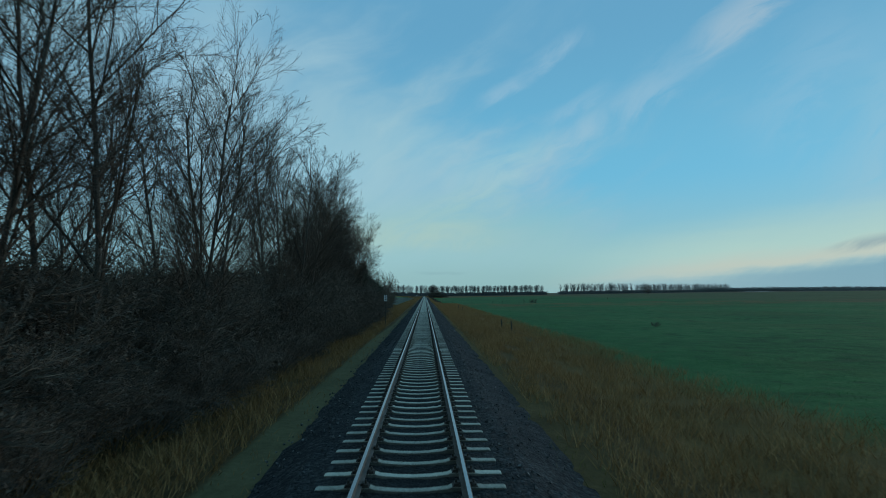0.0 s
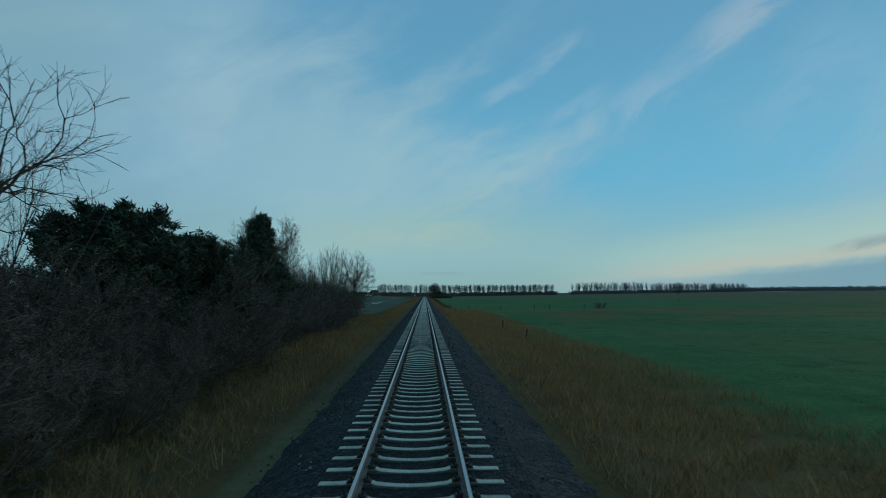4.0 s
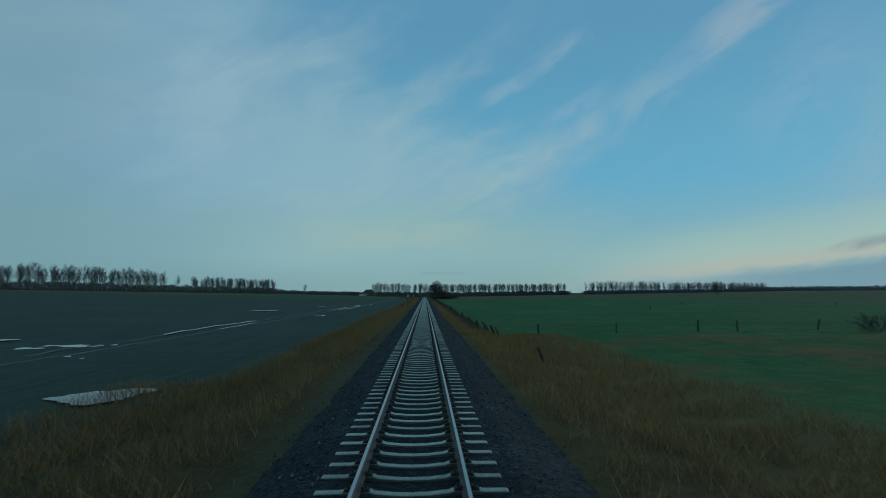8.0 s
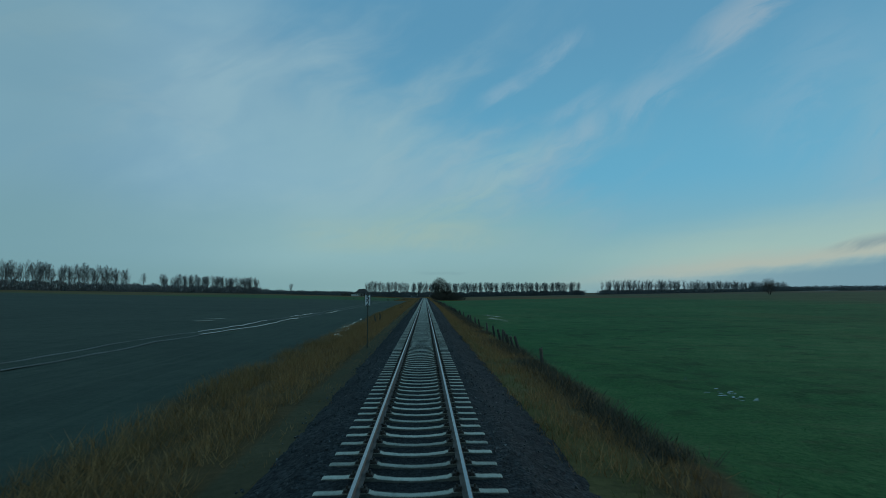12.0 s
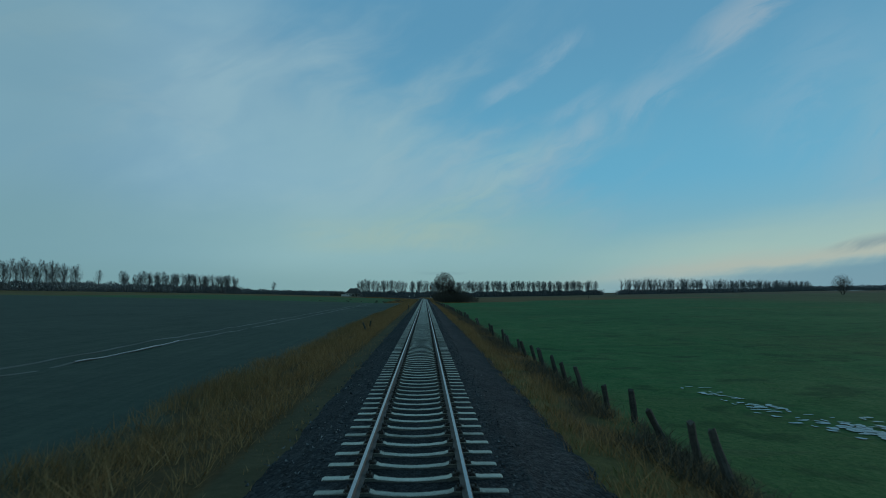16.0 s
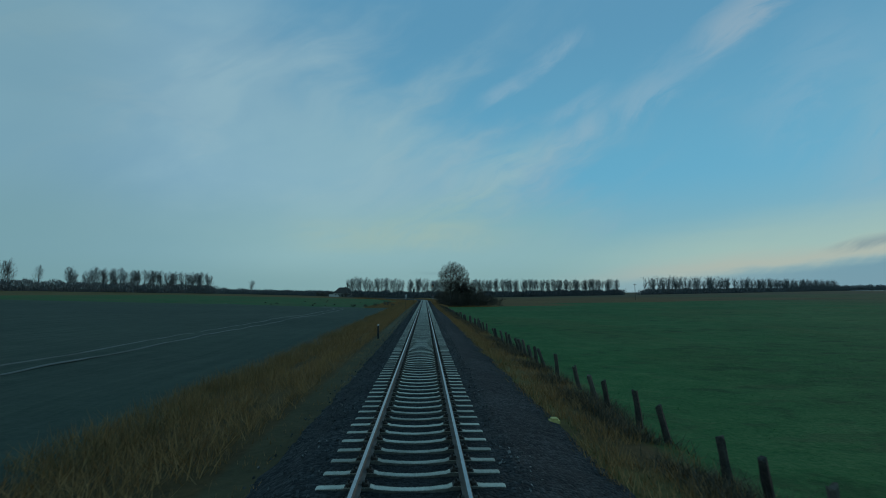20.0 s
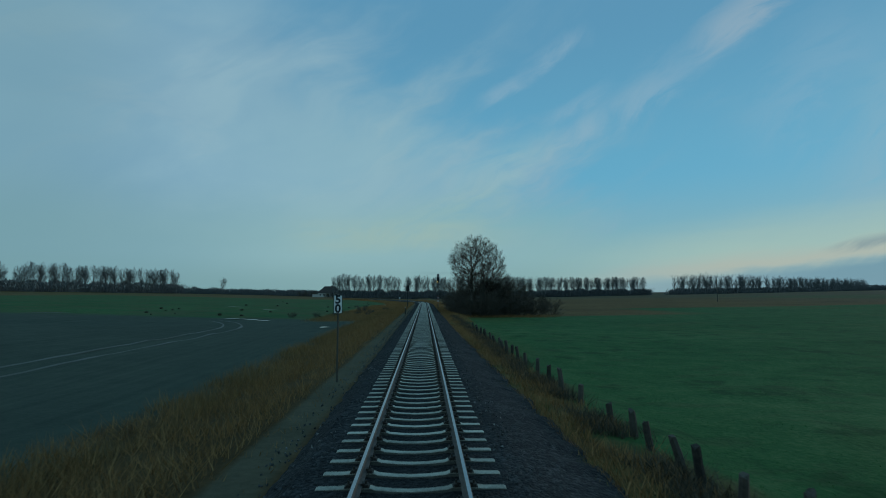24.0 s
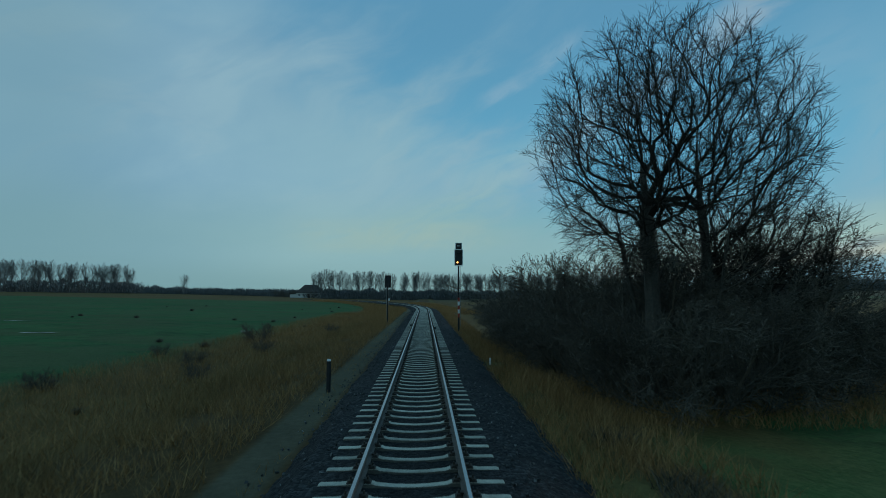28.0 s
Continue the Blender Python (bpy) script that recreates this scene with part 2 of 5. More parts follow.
STONE_PALE = islands("pale_ballast_stone", (0.2, (0.032, 0.033, 0.034)), (0.7, (0.09, 0.09, 0.088)), (0.97, (0.42, 0.42, 0.40)))

# crushed stone of the track bed
BALLAST, n, b = material("ballast", 0.92, 0.0, 0.2)
p = n.place()
cell, tone = n.cells(p, 17.0)
stain = n.noise(p, 0.6, 4.0)
grey = n.split(tone)[0]
f = n.math("ADD", n.math("MULTIPLY", grey, 0.55), n.math("MULTIPLY", stain, 0.45))
stone = n.ramp(f, (0.2, (0.010, 0.0105, 0.0115)), (0.55, (0.024, 0.0248, 0.026)), (0.92, (0.085, 0.086, 0.087)))
# stones turn darker towards the middle of the track
inner = n.math("SUBTRACT", 1.0, n.step(n.math("ABSOLUTE", n.split(p)[0]), 0.95, 1.5))
n.put(b.inputs["Base Color"], n.mix(n.math("MULTIPLY", inner, 0.6), stone, (0.012, 0.0115, 0.011)))
n.put(b.inputs["Normal"], n.bump(n.math("ADD", n.math("MULTIPLY", cell, -1.0), n.math("MULTIPLY", grey, 0.4)), 1.0, 0.05))

# standing water
WATER, n, b = material("puddle_water", 0.1, 0.0, 0.4)
n.put(b.inputs["Base Color"], (0.03, 0.032, 0.03))
n.put(b.inputs["Normal"], n.bump(n.noise(n.place(), 3.0, 3.0), 0.03, 0.02))

# wet mud of the wheel ruts
MUD, n, b = material("wet_mud", 0.5, 0.0, 0.35)
p = n.place()
wet = n.noise(n.scale(p, (1.0, 0.18, 1.0)), 1.2, 5.0, 0.6)
n.put(b.inputs["Base Color"], n.ramp(wet, (0.35, (0.058, 0.066, 0.052)), (0.7, (0.10, 0.104, 0.086))))
n.put(b.inputs["Roughness"], n.math("MULTIPLY_ADD", n.step(wet, 0.4, 0.62), 0.3, 0.55))
n.put(b.inputs["Normal"], n.bump(n.noise(p, 9.0, 5.0), 0.3, 0.03))

# the ground: verges of withered grass, a dark winter field, pastures, reeds, woodland soil
GROUND, n, b = material("ground_soil_and_turf", 0.95, 0.0, 0.1)
p = n.place()
gx, gy, gz = n.split(p)
wob = n.math("MULTIPLY", n.math("SUBTRACT", n.noise(p, 0.22, 4.0), 0.5), 5.0)
wx, wy = n.math("ADD", gx, wob), n.math("ADD", gy, n.math("MULTIPLY", wob, 1.5))
fine, mid, wide = n.noise(p, 6.0, 6.0, 0.65), n.noise(p, 0.7, 5.0), n.noise(p, 0.045, 4.0)
rows = n.noise(n.scale(p, (2.4, 0.05, 1.0)), 1.0, 3.0)
mottle = n.math("ADD", n.math("MULTIPLY", fine, 0.4), n.math("ADD", n.math("MULTIPLY", mid, 0.3), n.math("MULTIPLY", wide, 0.3)))
green = n.ramp(mottle, (0.36, (0.015, 0.060, 0.019)), (0.5, (0.030, 0.112, 0.033)), (0.64, (0.075, 0.148, 0.053)))
tint = n.math("MULTIPLY", n.step(n.noise(n.scale(p, (1.0, 0.45, 1.0)), 0.06, 5.0, 0.6, 0.6), 0.47, 0.68), 0.55)
green = n.mix(tint, green, n.ramp(fine, (0.3, (0.04, 0.075, 0.022)), (0.7, (0.09, 0.12, 0.04))))
green = n.mix(n.math("MULTIPLY", n.step(n.noise(p, 0.5, 4.0, 0.6), 0.54, 0.68), 0.6), green, (0.016, 0.048, 0.015))
green = n.mix(n.math("MULTIPLY", n.step(n.noise(n.scale(p, (0.35, 1.0, 1.0)), 0.9, 4.0, 0.6), 0.55, 0.66), 0.4), green, (0.05, 0.075, 0.03))
dark = n.ramp(n.math("ADD", n.math("MULTIPLY", mottle, 0.7), n.math("MULTIPLY", rows, 0.3)), (0.35, (0.034, 0.046, 0.035)), (0.5, (0.054, 0.070, 0.052)), (0.68, (0.078, 0.096, 0.068)))
# verge ground: brown darkened, shadow between the grass blades put into it
shady_brown = n.ramp(mottle, (0.33, (0.042, 0.026, 0.012)), (0.5, (0.088, 0.053, 0.022)), (0.7, (0.15, 0.09, 0.038)))
brown = n.ramp(mottle, (0.33, (0.060, 0.038, 0.014)), (0.5, (0.132, 0.077, 0.028)), (0.7, (0.21, 0.126, 0.047)))
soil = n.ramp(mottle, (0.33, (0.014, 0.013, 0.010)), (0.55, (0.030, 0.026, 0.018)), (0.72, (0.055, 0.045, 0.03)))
# open land on the left: winter field up to the pasture; far meadows behind
lean_ = n.mix(n.math("MULTIPLY", n.step(n.noise(n.scale(p, (0.5, 1.0, 1.0)), 0.16, 5.0, 0.65, 0.5), 0.4, 0.62), 0.75), green, n.ramp(fine, (0.3, (0.05, 0.066, 0.026)), (0.7, (0.095, 0.108, 0.046))))
left = n.mix(n.step(wy, 506.0, 513.0), dark, lean_)
left = n.mix(n.step(wy, 690.0, 720.0), left, brown)
left = n.mix(n.math("MULTIPLY", n.step(n.math("MULTIPLY", wx, -1.0), 150.0, 170.0), n.step(wy, 470.0, 560.0)), left, n.mix(0.88, green, brown))
left = n.mix(n.math("MULTIPLY", n.step(wy, 500.0, 508.0), n.step(wx, -17.0, -13.0)), left, brown)
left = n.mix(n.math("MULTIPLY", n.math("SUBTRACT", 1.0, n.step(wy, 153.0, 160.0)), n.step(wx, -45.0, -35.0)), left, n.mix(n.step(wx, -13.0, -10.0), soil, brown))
# open land on the right: pasture, rough grass beside the line at first, reeds beyond
reed = n.math("MULTIPLY", n.step(wy, 548.0, 556.0), n.math("SUBTRACT", 1.0, n.step(wx, 150.0, 190.0)))
reed = n.math("MAXIMUM", reed, n.math("MAXIMUM", n.math("MULTIPLY", n.step(wy, 514.0, 520.0), n.math("SUBTRACT", 1.0, n.step(wx, 40.0, 50.0))), n.math("MULTIPLY", n.step(wy, 507.0, 514.0), n.math("SUBTRACT", 1.0, n.step(wx, 8.0, 10.0)))))
right = n.mix(reed, green, brown)
rough = n.math("SUBTRACT", 1.0, n.step(n.math("SUBTRACT", wy, 0.0), 190.0, 198.0))
patch = n.math("MULTIPLY", rough, n.math("MULTIPLY", n.step(wy, 128.0, 160.0), n.step(n.noise(p, 0.09, 5.0, 0.65), 0.4, 0.6)))
right = n.mix(n.math("MULTIPLY", patch, 0.85), right, brown)
right = n.mix(n.math("MULTIPLY", rough, n.math("SUBTRACT", 1.0, n.step(wx, 9.0, 13.0))), right, brown)
right = n.mix(n.math("MULTIPLY", n.step(wx, 95.0, 150.0), 0.6), right, n.mix(0.4, brown, dark))
right = n.mix(n.step(wy, 700.0, 800.0), right, n.mix(0.5, brown, dark))
land = n.mix(n.step(gx, -0.5, 0.5), left, right)
rim = n.math("ADD", wx, n.math("MULTIPLY", n.step(gy, 420.0, 450.0), 0.92))
verge = n.math("MULTIPLY", n.step(wx, -9.0, -7.0), n.math("SUBTRACT", 1.0, n.step(rim, 5.2, 6.6)))
lush = n.ramp(mottle, (0.33, (0.055, 0.045, 0.017)), (0.5, (0.112, 0.088, 0.032)), (0.7, (0.19, 0.148, 0.058)))
land = n.mix(verge, land, n.mix(n.math("MULTIPLY", n.math("MULTIPLY", n.step(gx, 2.0, 2.6), n.math("ADD", 0.25, n.math("MULTIPLY", n.step(gy, 170.0, 215.0), 0.75))), n.math("SUBTRACT", 1.0, n.step(wx, 3.6, 4.8))), shady_brown, lush))
way = n.math("ADD", gx, n.math("MULTIPLY", n.math("SUBTRACT", 1.0, n.step(wy, 150.0, 200.0)), 0.12))
narrow = n.math("MULTIPLY", n.math("MULTIPLY", n.step(wy, 38.0, 55.0), n.math("SUBTRACT", 1.0, n.step(wy, 160.0, 200.0))), 0.4)
path = n.math("MULTIPLY", n.step(way, n.math("ADD", -3.55, narrow), n.math("ADD", -3.3, narrow)), n.math("SUBTRACT", 1.0, n.step(way, -2.6, -2.3)))
trod = n.ramp(mottle, (0.33, (0.066, 0.058, 0.036)), (0.55, (0.115, 0.10, 0.064)), (0.72, (0.17, 0.148, 0.098)))
mown = n.ramp(mottle, (0.33, (0.05, 0.04, 0.02)), (0.55, (0.088, 0.07, 0.036)), (0.72, (0.135, 0.106, 0.056)))
mown = n.mix(n.step(wy, 60.0, 110.0), n.ramp(mottle, (0.33, (0.085, 0.075, 0.036)), (0.55, (0.145, 0.126, 0.064)), (0.72, (0.20, 0.17, 0.09))), mown)
land = n.mix(n.math("MULTIPLY", path, 0.92), land, n.mix(n.step(wy, 385.0, 425.0), mown, trod))
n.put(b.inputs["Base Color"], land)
n.put(b.inputs["Normal"], n.bump(n.math("ADD", fine, n.math("MULTIPLY", mid, 2.0)), 0.8, 0.08))

# ---------------------------------------------------------------- mesh helpers
def lumps(x, y, size):
    return noise.noise(V3((x / size, y / size, 0.0)))


def level(x, y):
    """Height of the ground: bed of the line, verges, fields whose rise sideways fits the camera's view."""
    a = abs(x)
    z = -0.62 - 0.5 * min(max((a - 3.6) / 3.4, 0.0), 1.0)
    z += 0.022 * min(max(-x - 14.0, 0.0), 600.0) + 0.013 * min(max(x - 14.0, 0.0), 900.0)
    if a > 3.4:
        z += (0.10 * lumps(x, y, 3.0) + 0.16 * lumps(x, y, 14.0)) * min((a - 3.4) / 2.0, 1.0)
    return z


def mesh_of(name, verts, faces, *mats, which=None, smooth=False):
    me = bpy.data.meshes.new(name)
    me.from_pydata(verts, [], faces)
    for m in mats:
        me.materials.append(m)
    if which is not None:
        me.polygons.foreach_set("material_index", np.asarray(which, dtype=np.int32))
    if smooth:
        me.polygons.foreach_set("use_smooth", np.ones(len(me.polygons), dtype=bool))
    me.update()
    return me


def triangles(name, corners, mat):
    """A mesh of loose triangles from an array (n, 3, 3)."""
    k = len(corners)
    me = bpy.data.meshes.new(name)
    me.vertices.add(3 * k)
    me.vertices.foreach_set("co", np.ascontiguousarray(corners, dtype=np.float32).ravel())
    me.loops.add(3 * k)
    me.loops.foreach_set("vertex_index", np.arange(3 * k, dtype=np.int32))
    me.polygons.add(k)
    me.polygons.foreach_set("loop_start", np.arange(0, 3 * k, 3, dtype=np.int32))
    me.materials.append(mat)
    me.update(calc_edges=True)
    return me


def part(name, bm, mat, parent, label=""):
    """Link a bmesh or a mesh as one object under a thing or a part."""
    if isinstance(bm, bmesh.types.BMesh):
        me = bpy.data.meshes.new(name)
        bm.to_mesh(me)
        bm.free()
    else:
        me = bm
    if not me.materials:
        me.materials.append(mat)
    ob = new(name, me)
    ob.parent = parent
    return tagged(ob, label)


def box(sx, sy, sz, at=(0, 0, 0), bevel=0.0, bm=None):
    bm = bm or bmesh.new()
    made = bmesh.ops.create_cube(bm, size=1, matrix=Matrix.Translation(at) @ Matrix.Diagonal((sx, sy, sz, 1)))
    if bevel:
        edges = {e for v in made["verts"] for e in v.link_edges}
        bmesh.ops.bevel(bm, geom=list(edges), offset=bevel, segments=2, affect="EDGES")
    return bm


def rod(r0, r1, z0, z1, sides=10, x=0.0, y=0.0, bm=None):
    bm = bm or bmesh.new()
    bmesh.ops.create_cone(bm, cap_ends=True, segments=sides, radius1=r0, radius2=r1, depth=z1 - z0, matrix=Matrix.Translation((x, y, (z0 + z1) / 2)))
    return bm


def grid_mesh(name, xs, ys, height, mat):
    nx, ny = len(xs), len(ys)
    verts = [(x, y, height(x, y)) for y in ys for x in xs]
    faces = [(j * nx + i, j * nx + i + 1, (j + 1) * nx + i + 1, (j + 1) * nx + i) for j in range(ny - 1) for i in range(nx - 1)]
    return mesh_of(name, verts, faces, mat, smooth=True)


# ---------------------------------------------------------------- the line: straight, then a bend to the left
BEND, RADIUS, TRACK_END = 588.0, 300.0, 800.0


def along(s, off=0.0):
    """Place and heading at s metres along the line, off metres to its right."""
    if s <= BEND:
        return off, s, 0.0
    a = (s - BEND) / RADIUS
    return -RADIUS + (RADIUS + off) * math.cos(a), BEND + (RADIUS + off) * math.sin(a), a


# ground: one sheet to the horizon
side = [0.0, 1.2, 2.2, 2.8, 3.3, 3.8, 4.4, 5.0, 5.6, 6.3, 7.0, 7.8, 8.7, 9.7, 11, 12.5, 14.5, 17, 20, 24, 29, 35, 43, 53, 66, 82, 105, 135, 175, 230, 310, 420, 580, 800, 1200, 2000, 3200, 4600]
xs = [-x for x in side[:0:-1]] + side
ys = [-400, -200, -100, -50] + [-20 + 1.6 * i for i in range(450)] + [705, 720, 740, 765, 800, 850, 920, 1000, 1150, 1400, 1800, 2400, 3300, 4600]
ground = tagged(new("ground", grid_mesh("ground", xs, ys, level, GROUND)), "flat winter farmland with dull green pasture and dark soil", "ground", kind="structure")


def bed(x, y):
    a = abs(x)
    z = -0.256 + 0.046 * min(max((a - 0.3) / 0.6, 0.0), 1.0)
    if a > 1.75:
        z -= (a - 1.75) * 0.33 - (a - 1.75) * (0.07 * noise.noise(V3((x * 0.3, y * 0.7, 9.0))) + 0.07 * noise.noise(V3((x, y * 2.6, 2.0))))
    return z + 0.02 * noise.noise(V3((x * 9, y * 9, 1.0))) + 0.012 * noise.noise(V3((x * 21, y * 21, 4.0)))


def wider(y):
    """Where the stones have spread further down the right-hand foot."""
    return np.clip((y - 270) / 60, 0, 1) * np.clip((478 - y) / 40, 0, 1)


bx = [-2.95 + 0.1475 * i for i in range(41)]
nb = 2900
verts, faces = [], []
for j in range(nb):
    s = -6 + j * (TRACK_END + 6) / (nb - 1)
    for x in bx:
        foot = 0.74 - 0.26 * min(max((s - 370) / 60, 0.0), 1.0) + 0.07 * noise.noise(V3((3.0, s * 0.5, 0.0)))
        spread = 1.0 + 0.42 * float(wider(s))
        px, py, _ = along(s, 1.75 + (x - 1.75) * spread if x > 1.75 else x if x > -1.75 else -1.75 + (x + 1.75) * foot)
        verts.append((px, py, bed(x, s)))
for j in range(nb - 1):
    for i in range(len(bx) - 1):
        faces.append((j * 41 + i, j * 41 + i + 1, (j + 1) * 41 + i + 1, (j + 1) * 41 + i))
ballast = tagged(new("ballast", mesh_of("ballast", verts, faces, BALLAST)), "dark crushed-stone ballast bed under the track", "track bed", kind="structure")

track = tagged(new("railway_track"), "single railway track, worn steel rails on concrete sleepers", "railway track", kind="structure")
# rail profile from the foot up; the head's running face is bright
PROFILE = [(-0.070, -0.170), (-0.070, -0.160), (-0.012, -0.140), (-0.009, -0.055), (-0.035, -0.042), (-0.036, -0.010), (-0.024, -0.001), (0.024, -0.001), (0.036, -0.010), (0.035, -0.042), (0.009, -0.055), (0.012, -0.140), (0.070, -0.160), (0.070, -0.170)]
stops = [-6.0 + 8.0 * i for i in range(74)] + [BEND + 3.0 * i for i in range(71)]
stops = sorted(x for x in set(stops) if x <= TRACK_END)
for off in (-0.769, 0.769):
    verts, faces, which = [], [], []
    k = len(PROFILE)
    for s in stops:
        for u, z in PROFILE:
            px, py, _ = along(s, off + u)
            verts.append((px, py, z))
    for j in range(len(stops) - 1):
        for i in range(k):
            a = j * k + i
            c = j * k + (i + 1) % k
            faces.append((a, c, c + k, a + k))
            which.append(1 if i == 6 else 0)
    part("rail", mesh_of("rail", verts, faces, RUST, STEEL, which=which), RUST, track, "worn steel rail with a bright running surface")


def sleeper_mesh():
    """Prestressed sleeper: broad shoulders under the rails, a lower waist between."""
    rows = [(-1.36, 0.062, -0.192), (-1.33, 0.071, -0.182), (-1.04, 0.070, -0.180), (-0.95, 0.075, -0.172), (-0.575, 0.074, -0.168), (-0.52, 0.067, -0.190), (-0.25, 0.062, -0.216), (0.0, 0.060, -0.224)]
    rows += [(-x, hw, z) for x, hw, z in rows[-2::-1]]
    verts, faces, which = [], [], []
    for x, hw, z in rows:
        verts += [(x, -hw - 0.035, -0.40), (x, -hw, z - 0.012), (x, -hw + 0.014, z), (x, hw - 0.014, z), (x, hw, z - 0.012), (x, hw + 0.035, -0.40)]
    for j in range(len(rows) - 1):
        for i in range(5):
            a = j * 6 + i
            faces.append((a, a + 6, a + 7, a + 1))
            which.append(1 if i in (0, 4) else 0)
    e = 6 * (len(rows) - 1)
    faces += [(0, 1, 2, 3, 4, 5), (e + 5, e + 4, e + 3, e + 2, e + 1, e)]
    return mesh_of("sleeper", verts, faces, CONCRETE, DARK_CONCRETE, which=which + [1, 1])


def fastening_mesh():
    """Pad plate, two angled guides and the spring clips with their screw heads."""
    bm = bmesh.new()
    box(0.36, 0.15, 0.012, (0, 0, -0.166), 0, bm)
    for sgn in (-1, 1):
        box(0.07, 0.13, 0.035, (sgn * 0.125, 0, -0.148), 0.006, bm)
        box(0.05, 0.10, 0.022, (sgn * 0.088, 0, -0.124), 0.005, bm)
        rod(0.018, 0.015, -0.13, -0.085, 6, sgn * 0.125, 0, bm)
    me = bpy.data.meshes.new("rail_fastening")
    bm.to_mesh(me)
    bm.free()
    me.materials.append(IRON)
    return me


SLEEPER, FASTENING = sleeper_mesh(), fastening_mesh()
PITCH_S = 0.6


def repeat_mesh(name, source, places, *mats):
    """Copies of one mesh at many poses, joined into one mesh."""
    co = np.empty(len(source.vertices) * 3)
    source.vertices.foreach_get("co", co)
    co = np.c_[co.reshape(-1, 3), np.ones(len(source.vertices))]
    polys = [tuple(f.vertices) for f in source.polygons]
    marks = [f.material_index for f in source.polygons] * len(places)
    verts, faces = [], []
    for m in places:
        k = len(verts)
        verts += [tuple(v) for v in (co @ np.array(m).T)[:, :3]]
        faces += [tuple(i + k for i in f) for f in polys]
    return mesh_of(name, verts, faces, *mats, which=marks)


rng = random.Random(5)
far_sleepers, far_clips = [], []
for k in range(-6, int(TRACK_END / PITCH_S)):
    px, py, a = along(k * PITCH_S)
    m = pose(px + rng.uniform(-0.012, 0.012), py + rng.uniform(-0.012, 0.012), rng.uniform(-0.004, 0.002), 0, rng.uniform(-0.2, 0.2), math.degrees(a) + rng.uniform(-0.5, 0.5))
    if 0 <= k < 300:
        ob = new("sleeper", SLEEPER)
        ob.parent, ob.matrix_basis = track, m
        for off in (-0.769, 0.769):
            cl = new("rail_fastening", FASTENING)
            cl.parent, cl.matrix_basis = ob, pose(off, 0, 0)
    else:
        far_sleepers.append(m)
        far_clips += [m @ pose(off, 0, 0) for off in (-0.769, 0.769)]
# the joined run shares the look of the single sleepers, tone by island
CONCRETE_RUN, n, b = material("sleeper_concrete_run", 0.85, 0.0, 0.3)
p = n.place()
fine, stain = n.noise(p, 22.0, 6.0, 0.65), n.noise(p, 2.9, 3.0)
f = n.math("ADD", n.math("ADD", n.math("MULTIPLY", fine, 0.55), n.math("MULTIPLY", stain, 0.45)), n.math("MULTIPLY", n.math("SUBTRACT", n.island(), 0.5), 0.25))
n.put(b.inputs["Base Color"], n.ramp(f, (0.3, (0.25, 0.232, 0.188)), (0.72, (0.60, 0.56, 0.46))))
n.put(b.inputs["Normal"], n.bump(fine, 0.35, 0.006))
tagged(part("sleeper_run", repeat_mesh("sleeper_run", SLEEPER, far_sleepers, CONCRETE_RUN, DARK_CONCRETE), CONCRETE_RUN, track, "long run of pale concrete sleepers"), kind="stuff")
tagged(part("fastening_run", repeat_mesh("fastening_run", FASTENING, far_clips, IRON), IRON, track, "rusty rail fastenings along the run"), kind="stuff")

# ---------------------------------------------------------------- trees
def frame_of(d):
    d = d.normalized()
    a = d.orthogonal().normalized()
    return a, d.cross(a)


class Wood:
    """Collects tapered branches as tubes."""

    def __init__(self):
        self.verts, self.faces, self.dome = [], [], None

    def tube(self, pts, radii, sides):
        k = len(self.verts)
        for i, (p, r) in enumerate(zip(pts, radii)):
            d = pts[min(i + 1, len(pts) - 1)] - pts[max(i - 1, 0)]
            a, c = frame_of(d)
            for j in range(sides):
                t = 2 * math.pi * j / sides
                self.verts.append(tuple(p + (a * math.cos(t) + c * math.sin(t)) * r))
        for i in range(len(pts) - 1):
            for j in range(sides):
                q = (j + 1) % sides
                self.faces.append((k + i * sides + j, k + i * sides + q, k + (i + 1) * sides + q, k + (i + 1) * sides + j))

    def mesh(self, name, mat):
        return mesh_of(name, self.verts, self.faces, mat)


def limb(rng, start, heading, length, bend, up, steps):
    """A crooked line that wanders and turns upward."""
    pts, d, p = [start.copy()], heading.normalized(), start.copy()
    for i in range(steps):
        d = (d + V3((rng.gauss(0, bend), rng.gauss(0, bend), rng.gauss(0, bend) + up))).normalized()
        p = p + d * (length / steps)
        pts.append(p.copy())
    return pts


